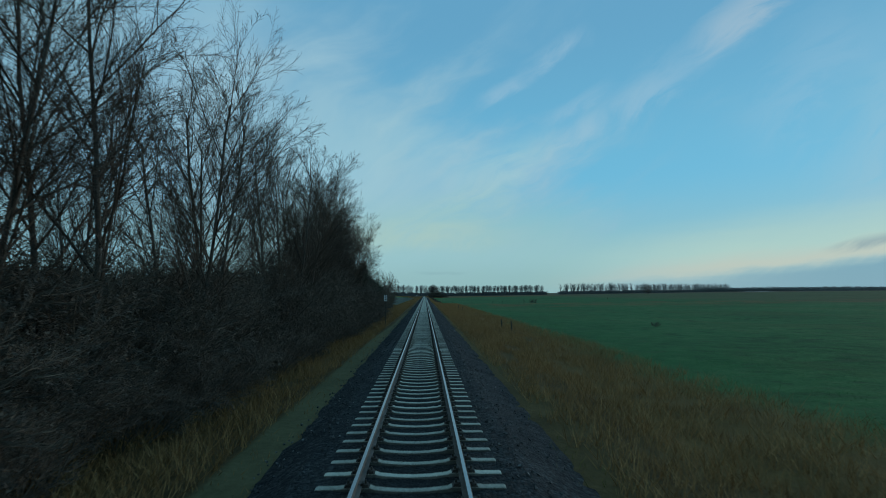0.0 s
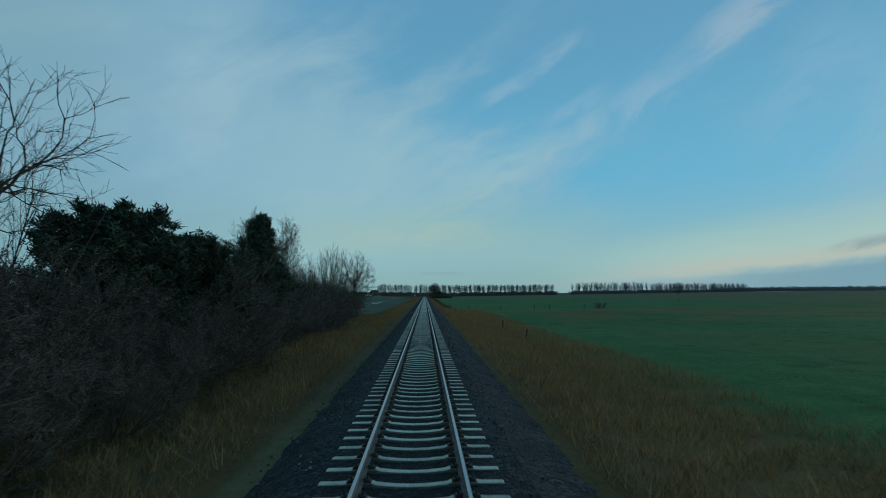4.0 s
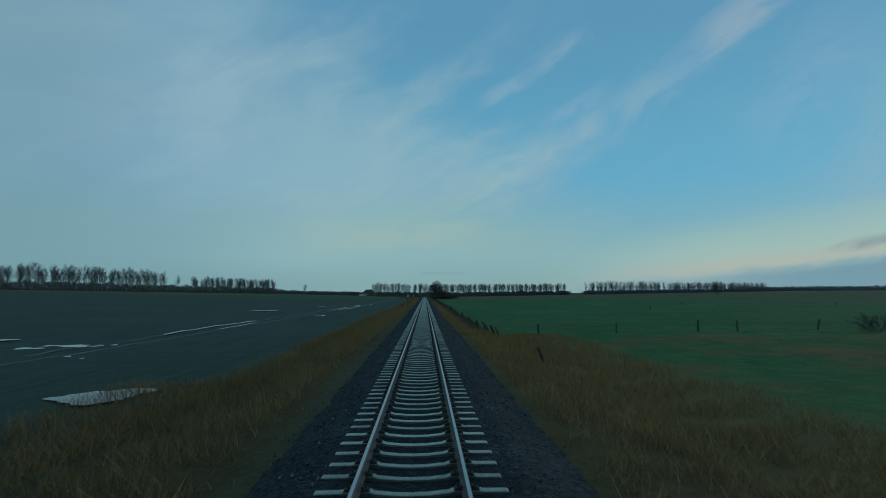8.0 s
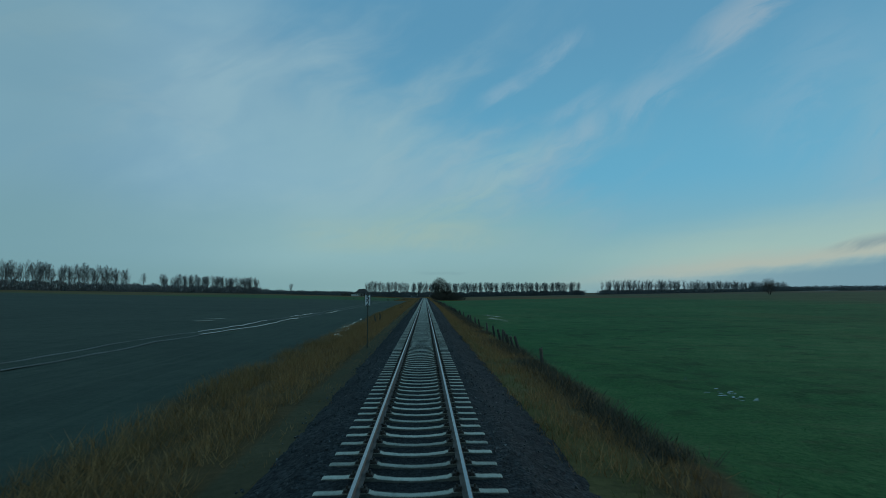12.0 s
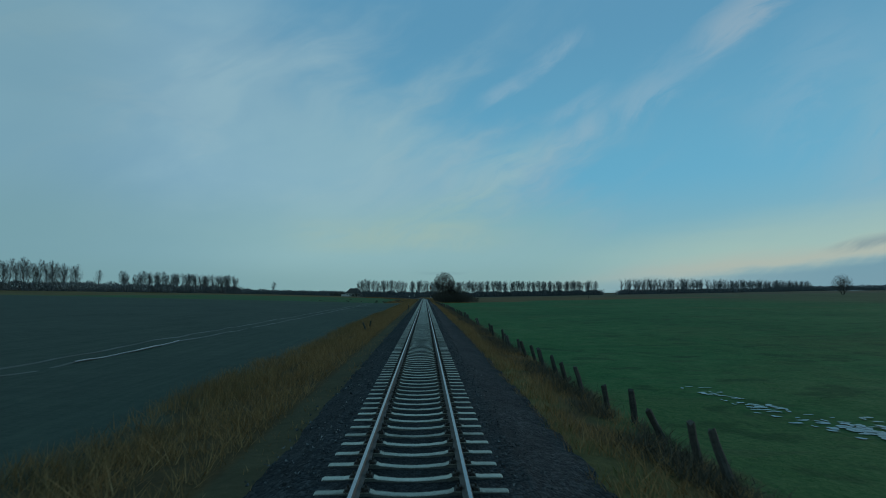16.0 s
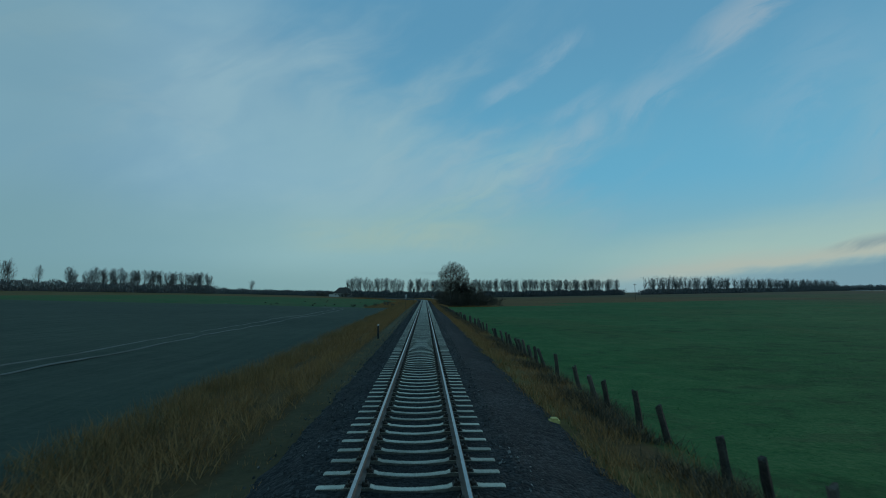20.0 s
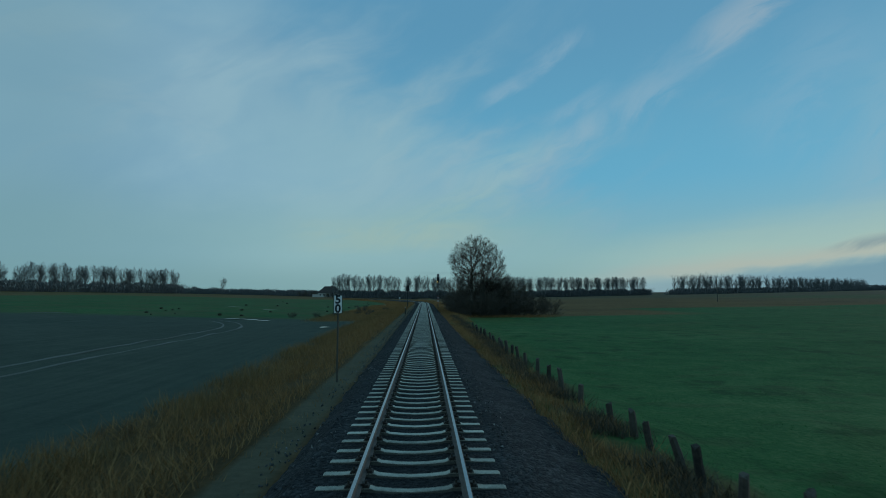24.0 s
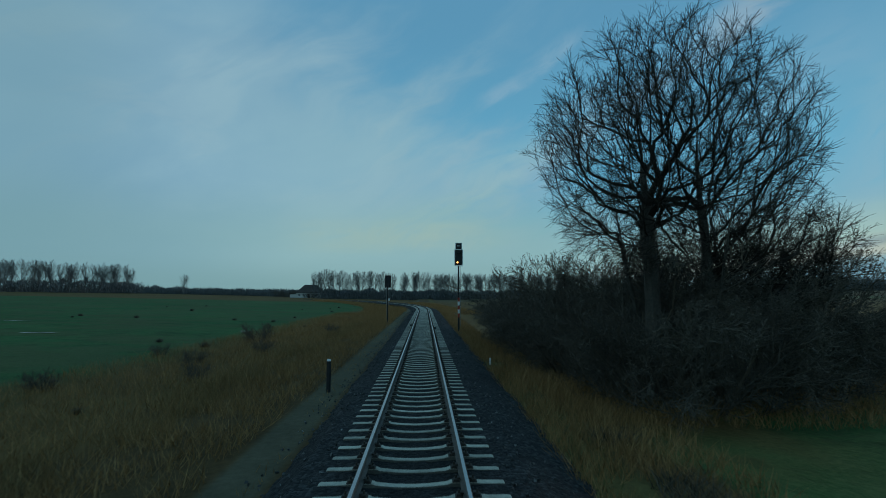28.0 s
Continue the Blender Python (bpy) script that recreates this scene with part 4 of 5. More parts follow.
# dark undergrowth of the belts and far hedges: sprays of brushwood, too many to count
def undergrowth(name, points, count, tall, deep, label, broad=1.0):
    q = np.random.default_rng(12)
    pts = np.array(points, dtype=float)
    seg = np.linalg.norm(np.diff(pts, axis=0), axis=1)
    k = q.choice(len(seg), count, p=seg / seg.sum())
    t = q.random((count, 1))
    c = pts[k] * (1 - t) + pts[k + 1] * t + q.normal(0, deep, (count, 2))
    ridge = np.array([0.8 + 0.35 * noise.noise(V3((a / 9, e / 9, 3))) for a, e in c])
    z = LEVEL(c[:, 0], c[:, 1])
    h = (tall * ridge - 1.2) * q.uniform(0.0, 1.0, count) ** 1.15
    a = q.uniform(0, 2 * np.pi, count)
    wd = q.uniform(0.08, 0.32, count) * broad
    lo = np.stack([c[:, 0], c[:, 1], z + h - 0.2], 1)
    arm = np.stack([np.cos(a) * wd, np.sin(a) * wd, q.uniform(-0.1, 0.1, count)], 1)
    tip = lo + np.stack([q.normal(0, 0.45, count), q.normal(0, 0.45, count), q.uniform(0.7, 2.0, count)], 1)
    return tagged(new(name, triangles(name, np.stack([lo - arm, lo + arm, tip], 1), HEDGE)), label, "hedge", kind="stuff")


LEVEL = np.vectorize(level)
undergrowth("belt_undergrowth", [(-60, 812), (-20, 828), (215, 929)], 70000, 7.8, 2.5, "dark bare undergrowth below a distant poplar belt")
undergrowth("field_hedge", [(-205, 880), (-290, 722), (-326, 655), (-540, 270)], 90000, 10.0, 3.5, "dark bare hedge below poplars across the field")
undergrowth("distant_hedge", [(245, 940), (430, 1080), (806, 1367), (1000, 1400)], 60000, 8.2, 4.0, "dark distant hedge below poplars", 2.0)
undergrowth("horizon_hedge", [(-235, 900), (-130, 900), (-66, 860)], 22000, 6.7, 6.0, "low dark shrubs along a distant lane")
undergrowth("horizon_wood", [(760, 1420), (1100, 1250), (1500, 1150)], 40000, 13.0, 12.0, "dark low woodland on the skyline", 4.0)

# ---------------------------------------------------------------- withered and green grass
def fence_line(y):
    """The pasture fence draws nearer to the line further on."""
    return 5.85 - 0.92 * np.clip((y - 420) / 30, 0, 1)


r = np.random.default_rng(4)


def blades(name, x, y, tall, width, lean, mat, label):
    k = len(x)
    z = LEVEL(x, y)
    a = r.uniform(0, 2 * np.pi, k)
    h = tall * r.uniform(0.45, 1.25, k)
    wd = width * r.uniform(0.6, 1.5, k)
    b0 = np.stack([x - np.cos(a) * wd, y - np.sin(a) * wd, z - 0.03], 1)
    b1 = np.stack([x + np.cos(a) * wd, y + np.sin(a) * wd, z - 0.03], 1)
    tip = np.stack([x + r.normal(0, lean, k) * h, y + r.normal(0, lean, k) * h, z + h], 1)
    return tagged(new(name, triangles(name, np.stack([b0, b1, tip], 1), mat)), label, "grass", kind="stuff")


def clumped(x, y, size, cut):
    v = np.array([noise.noise(V3((a / size, c / size, 7.0))) for a, c in zip(x, y)])
    return v > cut


yl = r.uniform(-4, 600, 280000)
xl = -3.5 - np.abs(r.beta(1.3, 1.6, 280000)) * 5.2
yr = r.uniform(190, 600, 130000)
xr = 2.75 + 0.5 * wider(yr) + r.beta(1.1, 1.5, 130000) * (fence_line(yr) - 2.65 - 0.5 * wider(yr))
xq = 3.2 + r.beta(1.2, 1.5, 170000) * 9.5
yq = r.uniform(-4, 198, 170000)
gx, gy = np.concatenate([xl, xr, xq]), np.concatenate([yl, yr, yq])
keep = clumped(gx, gy, 1.3, -0.22)
gx, gy = gx[keep], gy[keep]
xv, yv = -7.5 - r.beta(1.0, 1.4, 40000) * 4.5, r.uniform(96, 172, 40000)
xw, yw = -8.0 - r.beta(1.0, 1.3, 40000) * 8.5, r.uniform(503, 600, 40000)
xs_, ys_ = 4.0 + r.beta(1.0, 1.8, 26000) * 18, 496 + r.beta(1.6, 1.0, 26000) * 25
far_ = (xs_ < 6.5) | (ys_ > 513)
xs_, ys_ = xs_[far_], ys_[far_]
gx, gy = np.concatenate([gx, xs_, xw, xv]), np.concatenate([gy, ys_, yw, yv])
blades("withered_grass", gx, gy, np.where((gx > 0) & (gy > 196) & (gy < 508), 0.27, 0.42), 0.008, 0.55, STRAW, "tall withered brown grass on the railway verges")

# a paler, taller fringe where the verge meets the field
k = 90000
fy_ = r.uniform(164, 560, k)
fx_ = -6.2 - r.beta(1.6, 1.6, k) * 2.6
keep = clumped(fx_, fy_, 3.2, -0.05) & ~((fx_ < -7.0) & (fy_ > 262) & (fy_ < 304))
blades("tall_withered_grass", fx_[keep], fy_[keep], 0.5, 0.007, 0.4, islands("pale_straw", (0.2, (0.15, 0.09, 0.035)), (0.8, (0.32, 0.205, 0.088))), "tall pale withered grass along the field edge")
# brambles along the pasture fence
k = 120000
by_ = r.uniform(196, 511, k)
bx_ = fence_line(by_) - 0.5 + r.normal(0, 0.38, k)
keep = clumped(bx_, by_, 2.2, -0.1)
tagged(blades("fence_brambles", bx_[keep], by_[keep], 0.32, 0.010, 0.8, islands("bramble_canes", (0.2, (0.05, 0.044, 0.032)), (0.8, (0.135, 0.108, 0.072))), "dark withered brambles and weeds below a fence"), category="brambles")
# verges that follow the bend
k = 60000
off = np.where(r.random(k) < 0.6, -3.1 - r.beta(1.1, 1.4, k) * 9, 3.1 + r.beta(1.1, 1.4, k) * 9)
run_ = BEND + r.uniform(5, 160, k)
turn_ = (run_ - BEND) / RADIUS
blades("bend_grass", -RADIUS + (RADIUS + off) * np.cos(turn_), BEND + (RADIUS + off) * np.sin(turn_), 0.7, 0.016, 0.35, STRAW, "tall withered grass along the bend of the line")

# ---------------------------------------------------------------- line-side things
def lettering(text, size, at, parent, name="figure"):
    """Painted figures, flat on a board that faces the oncoming train."""
    cu = bpy.data.curves.new(name, "FONT")
    cu.body, cu.size, cu.align_x, cu.align_y, cu.extrude, cu.offset = text, size, "CENTER", "CENTER", 0.001, 0.012
    tmp = bpy.data.objects.new(name, cu)
    scene.collection.objects.link(tmp)
    me = bpy.data.meshes.new_from_object(tmp.evaluated_get(bpy.context.evaluated_depsgraph_get()))
    bpy.data.objects.remove(tmp)
    me.transform(pose(*at, 90, 0, 0))
    me.materials.clear()
    me.materials.append(BLACK)
    ob = new(name, me)
    ob.parent = parent
    return ob


def kilometre_board(x, y, upper, lower):
    base = tagged(new("kilometre_board"), f"white kilometre board reading {upper} over {lower} on a thin post", "railway sign", "kilometre boards")
    base.location = (x, y, level(x, y))
    part("post", rod(0.034, 0.034, -0.2, 2.7, 8, 0, 0.046), OAK, base, "thin weathered post")
    plate = part("board", box(0.30, 0.02, 0.64, (0, 0, 2.81), 0.006), WHITE, base, "white enamel board with a black rim")
    bm = bmesh.new()
    for sx in (-0.154, 0.154):
        box(0.012, 0.024, 0.68, (sx, 0, 2.81), 0, bm)
    part("rim", bm, BLACK, plate)
    for ch, z in ((upper, 2.97), (lower, 2.64)):
        lettering(ch, 0.42, (0, -0.013, z), plate)


for x, y, a, c in ((-3.85, 54.2, "5", "4"), (-3.2, 253.4, "5", "2"), (-3.0, 451.4, "5", "0")):
    kilometre_board(x, y, a, c)

# red marker with two unreadable figures
marker = tagged(new("marker_sign"), "small orange-red marker plate on a thin pale post", "sign")
marker.location = (-9.0, 151.9, level(-9.0, 151.9))
part("post", rod(0.03, 0.03, -0.2, 2.0, 8, 0, 0.03), PALE, marker, "thin pale post")
bm = box(0.46, 0.02, 0.38, (0, 0, 2.08), 0.005)
bmesh.ops.rotate(bm, verts=bm.verts, cent=(0, 0, 2.08), matrix=Matrix.Rotation(radians(-8), 3, "Y"))
plate = part("plate", bm, ORANGE, marker, "orange-red plate")
for sx in (-0.08, 0.08):
    part("figure_bar", box(0.05, 0.006, 0.2, (sx, -0.014, 2.08)), BLACK, plate)

# pale marker post on the right
stake = tagged(new("marker_post"), "pale slim marker post standing in withered grass", "post")
stake.location = (4.8, 148.0, level(4.8, 148.0))
part("post", rod(0.03, 0.03, -0.2, 1.9, 8), PALE, stake)
part("cap", box(0.11, 0.05, 0.26, (0, 0, 2.0), 0.01), PALE, stake, "flat pale cap")


def short_post(x, y, tall, lean):
    ob = tagged(new("distance_post"), "short dark post with a pale top beside the line", "post", "short posts beside the line")
    ob.matrix_basis = pose(x, y, level(x, y), lean, 0, 0)
    part("post", rod(0.075, 0.07, -0.2, tall, 10), BLACK, ob)
    part("cap", rod(0.073, 0.06, tall, tall + 0.06, 10), WHITE, ob, "pale top")


for x, y, h, l in ((-3.15, 401.5, 0.95, 0), (-2.95, 516.5, 1.0, 0)):
    short_post(x, y, h, l)

# post fence along the pasture: old leaning posts
fence = tagged(new("pasture_fence"), "line of old weathered leaning wooden fence posts along the pasture", "fence")
posts = []
for i in range(4):
    bm = bmesh.new()
    q = random.Random(40 + i)
    rod(0.095, 0.08, -0.45, 0.88 + 0.05 * i, 7, 0, 0, bm)
    bmesh.ops.subdivide_edges(bm, edges=[e for e in bm.edges if abs(e.verts[0].co.z - e.verts[1].co.z) > 0.5], cuts=3)
    for v in bm.verts:
        v.co.x += q.gauss(0, 0.008) + 0.02 * math.sin(v.co.z * 3)
        v.co.y += q.gauss(0, 0.008)
        if v.co.z > 0.8:
            v.co.z += q.uniform(-0.05, 0.05)
    me = bpy.data.meshes.new("post")
    bm.to_mesh(me)
    bm.free()
    me.materials.append(OAK)
    posts.append(me)
q = random.Random(17)
# two stretches where the posts are placed to fit the camera's view; between them they are spaced by chance
posts_at = [196.2, 198.6, 200.7, 202.3, 303.5, 304.6, 306.1, 307.9, 310.0, 312.3, 314.3, 315.9, 318.2, 319.4, 321.1, 322.7, 324.9, 328.1, 329.2, 330.7, 336.5, 338.0, 347.9, 349.1, 360.6, 362.4, 364.3, 367.0, 368.3, 370.7, 372.4, 373.6]
posts_at += [376.1, 377.5, 379.6, 381.2, 383.2, 386.4, 388.2, 389.8, 391.3, 392.7, 394.5, 395.5, 397.4, 400.0, 401.3, 404.2, 406.1, 441.4, 442.5, 443.5, 444.6, 446.0, 448.2, 450.4, 452.5, 454.2, 457.0, 458.5, 460.5, 461.7, 462.6, 464.2, 465.6, 468.2, 469.2, 472.6, 474.4, 475.5, 478.2, 479.3, 484.1]
y = 174.0
while y < 441:
    gone = 0.95 if 228 < y < 250 else 0.85 if y < 196 else 0.6 if y < 302 else 0.15
    if q.random() > gone and not 195 < y < 204 and not 302.5 < y < 407.5:
        posts_at.append(y)
    y += 1.7 * q.uniform(0.75, 1.25)
for y in posts_at:
    x = float(fence_line(y)) + q.uniform(-0.12, 0.12) + (0.4 if y < 205 else 0.0)
    ob = new("post", q.choice(posts))
    ob.parent = fence
    ob.matrix_basis = pose(x, y, level(x, y), q.gauss(4, 5), q.gauss(-20 if y < 205 else -13 if y < 410 else -7, 5), 0) @ pose(0, 0, q.uniform(-0.12, 0.02) - (0.27 if y > 440 else 0.0), 0, 0, q.uniform(0, 360))
for x, y in ((8.8, 52.0), (8.6, 57.3), (8.6, 119.0), (8.6, 132.0)):
    ob = new("post", q.choice(posts))
    ob.parent = fence
    ob.matrix_basis = pose(x, y, level(x, y), q.gauss(0, 4), q.gauss(-3, 4), q.uniform(0, 360)) @ Matrix.Diagonal((0.9, 0.9, 0.95, 1))
old = tagged(new("broken_fence"), "few dark leaning fence stakes in withered grass", "fence")
for x, y, ax, ay, s in ((-5.3, 343, 22, -18, 0.95), (-5.25, 345.5, 12, 10, 0.8), (-5.9, 288, 10, -12, 1.0), (-5.9, 293, -8, 6, 0.9), (-5.9, 295, 6, -9, 0.95)):
    ob = new("post", q.choice(posts))
    ob.parent = old
    ob.matrix_basis = pose(x, y, level(x, y), ax, ay, 0) @ Matrix.Diagonal((1, 1, s, 1))
cross = tagged(new("field_fence"), "few old wooden posts of a fence across the pasture", "fence")
for x, y in ((18, 198), (26, 198.5), (29.5, 198), (50, 264), (72, 294), (38, 199), (10.5, 197), (94, 266)):
    ob = new("post", q.choice(posts))
    ob.parent = cross
    ob.matrix_basis = pose(x, y, level(x, y), q.gauss(0, 4), q.gauss(0, 4), q.uniform(0, 360))


# ---------------------------------------------------------------- water on the fields
def puddle(x, y, sx, sy, seed):
    q = random.Random(seed)
    ph = [q.uniform(0, 6.28) for _ in range(4)]
    verts = []
    if sy > 3 * sx:
        # a long pool in a hollow: a wandering strip with ragged banks
        k = 40
        for i in range(k + 1):
            t = -1 + 2 * i / k
            c = sx * (0.45 * math.sin(2.1 * t + ph[0]) + 0.2 * math.sin(6 * t + ph[1]))
            hw = [sx * 0.5 * math.sqrt(max(1.02 - t * t, 0)) * (0.7 + 0.45 * lumps(x + side_, y + t * sy * 0.5, 0.45) + 0.25 * lumps(x + side_, y + t * sy * 0.5, 0.16)) for side_ in (0, 5)]
            verts += [(c - max(hw[0], 0.03), t * sy / 2, 0.0), (c + max(hw[1], 0.03), t * sy / 2, 0.0)]
        faces = [(2 * i, 2 * i + 1, 2 * i + 3, 2 * i + 2) for i in range(k)]
    else:
        k = 36
        for ring in (1.0, 0.55):
            for i in range(k):
                a = 2 * math.pi * i / k
                rr = ring * (1 + 0.22 * math.sin(2 * a + ph[0]) + 0.16 * math.sin(3 * a + ph[1]) + 0.1 * math.sin(5 * a + ph[2]) + 0.07 * math.sin(9 * a + ph[3]) + 0.04 * math.sin(14 * a + ph[1]))
                verts.append((math.cos(a) * rr * sx / 2, math.sin(a) * rr * sy / 2, 0.0))
        verts.append((0, 0, 0))
        faces = [(i, (i + 1) % k, k + (i + 1) % k, k + i) for i in range(k)] + [(k + i, k + (i + 1) % k, 2 * k) for i in range(k)]
    ob = tagged(new("puddle", mesh_of("puddle", verts, faces, WATER)), "shallow puddle of standing water reflecting the pale sky", "puddle")
    top = max(level(x + dx_ * sx / 2, y + dy_ * sy / 2) for dx_ in (-0.7, 0, 0.7) for dy_ in (-0.7, -0.35, 0, 0.35, 0.7))
    ob.location = (x, y, top + 0.02)


spots = [(-11.4, 169.1, 3.2, 2.4), (-9.1, 168.3, 0.5, 0.4), (-9.0, 170.5, 0.7, 0.5), (-9.5, 169.5, 0.25, 0.25), (-24.9, 185.9, 0.9, 1.0), (-23.6, 186.2, 2.4, 1.5), (-22.4, 186.5, 0.9, 0.9), (-25.2, 184.2, 1.7, 1.3), (-30.3, 189.1, 1.2, 1.5), (-20.1, 180.4, 0.4, 0.5), (-18.8, 179.6, 0.25, 0.35), (-21.4, 187.1, 0.5, 0.7), (-7.7, 270.5, 0.8, 4.5), (-8.1, 277.5, 0.8, 8.0), (-9.0, 283.5, 0.6, 3.0), (-8.7, 287.4, 0.45, 3.2), (-9.0, 290.6, 0.3, 3.6), (-9.0, 293.4, 0.16, 1.8), (-9.1, 297.6, 0.24, 2.2), (-9.2, 300.2, 0.2, 2.4), (-26.8, 287.5, 2.2, 0.9), (-28.5, 295.7, 2.4, 0.8), (-23.0, 321, 1.6, 0.5), (-26.0, 505.3, 2.6, 0.7), (-23.3, 504.3, 2.4, 0.7), (-21.0, 502.0, 1.3, 0.8), (-11.1, 491.6, 1.1, 1.1), (-56, 511, 9.0, 1.0), (-33, 545, 3.0, 0.7), (-46, 560, 4.0, 0.8), (-17.5, 552, 1.6, 0.6), (-17.2, 238, 0.8, 3.0), (-31, 252, 4.0, 3.0), (-8.0, 18.5, 0.9, 0.6), (-7.2, 21, 0.5, 0.45), (-8.5, 15, 0.8, 0.6), (-7.6, 33, 0.7, 2.4), (-7.8, 29.5, 0.5, 1.4)]
for i, (x, y, sx, sy) in enumerate(spots):
    puddle(x, y, sx, sy, i)


# a wet hollow in the pasture: tiny pools between the grass, too many to count
verts, faces = [], []
q = random.Random(19)
for i in range(320):
    cx, cy, wx_, wy_, big = q.choices(((10.7, 302.2, 0.35, 1.3, 1.0), (11.2, 297.6, 0.45, 0.9, 0.7), (11.1, 293.9, 0.25, 0.9, 0.7), (12.1, 307.6, 0.35, 0.6, 1.1), (10.7, 312.0, 0.25, 1.3, 0.9), (11.2, 310.3, 0.3, 0.8, 1.0), (11.4, 241.2, 0.28, 0.6, 0.7), (11.6, 244.8, 0.2, 0.35, 0.5)), (5, 2, 3, 5, 3, 2, 1.4, 0.5))[0]
    x, y = cx + q.gauss(0, wx_), cy + q.gauss(0, wy_)
    sx, sy, ph = q.uniform(0.05, 0.17) * big, q.uniform(0.04, 0.12) * big, q.uniform(0, 6.28)
    k, z = len(verts), level(x, y) + 0.035
    for m in range(9):
        a = 2 * math.pi * m / 9
        rr = 1 + 0.35 * math.sin(2 * a + ph) + 0.2 * math.sin(3 * a - ph)
        verts.append((x + math.cos(a) * rr * sx, y + math.sin(a) * rr * sy, z))
    faces.append(tuple(range(k, k + 9)))
tagged(new("wet_hollow", mesh_of("wet_hollow", verts, faces, WATER)), "wet hollow in the pasture glinting with tiny pools", "puddles", kind="stuff")


def rut(x_of, y0, y1, name, label, mat, wide):
    """A wheel rut: a shallow wet strip that wanders along the field."""
    verts, faces = [], []
    k = int((y1 - y0) / 1.2)
    for i in range(k + 1):
        y = y0 + (y1 - y0) * i / k
        x = x_of(y) + 0.05 * lumps(3.0, y, 16.0)
        hw = wide * (0.6 + 0.5 * lumps(9.0, y, 2.5) + 0.2)
        for u in (-1, -0.4, 0.4, 1):
            px = x + u * max(hw, 0.08)
            verts.append((px, y, level(px, y) + (0.05 if abs(u) < 0.9 else 0.012)))
    for i in range(k):
        for j in range(3):
            a = i * 4 + j
            faces.append((a, a + 1, a + 5, a + 4))
    return tagged(new(name, mesh_of(name, verts, faces, mat, smooth=True)), label, "wheel rut", "tractor ruts in the field", kind="structure")


def lane(y):
    return -22.6 + 2.4 * min(max((y - 190) / 120, 0), 1) - 0.5 * min(max((y - 320) / 80, 0), 1) - 7.0 * max((y - 484) / 16, 0) ** 2


for off, last in ((0.0, 499), (2.0, 501)):
    rut(lambda y: lane(y) + off, 172, last, "wheel_rut", "muddy wet wheel rut along a dark winter field", MUD, 0.15)
for off, y0, y1, wide in ((0.0, 196, 219, 0.22), (2.0, 203, 214, 0.14), (0.0, 272, 292, 0.16), (2.0, 268, 300, 0.16), (0.0, 303, 318, 0.14), (2.0, 322, 334, 0.14)):
    rut(lambda y: lane(y) + off, y0, y1, "rut_water", "strip of water standing in a wheel rut", WATER, wide).location.z = 0.03


# ---------------------------------------------------------------- signals
LAMP, n, b = material("amber_signal_lens", 0.3)
n.put(b.inputs["Base Color"], (0.9, 0.35, 0.08))
n.put(b.inputs["Emission Color"], (1.0, 0.42, 0.10))
b.inputs["Emission Strength"].default_value = 3.5


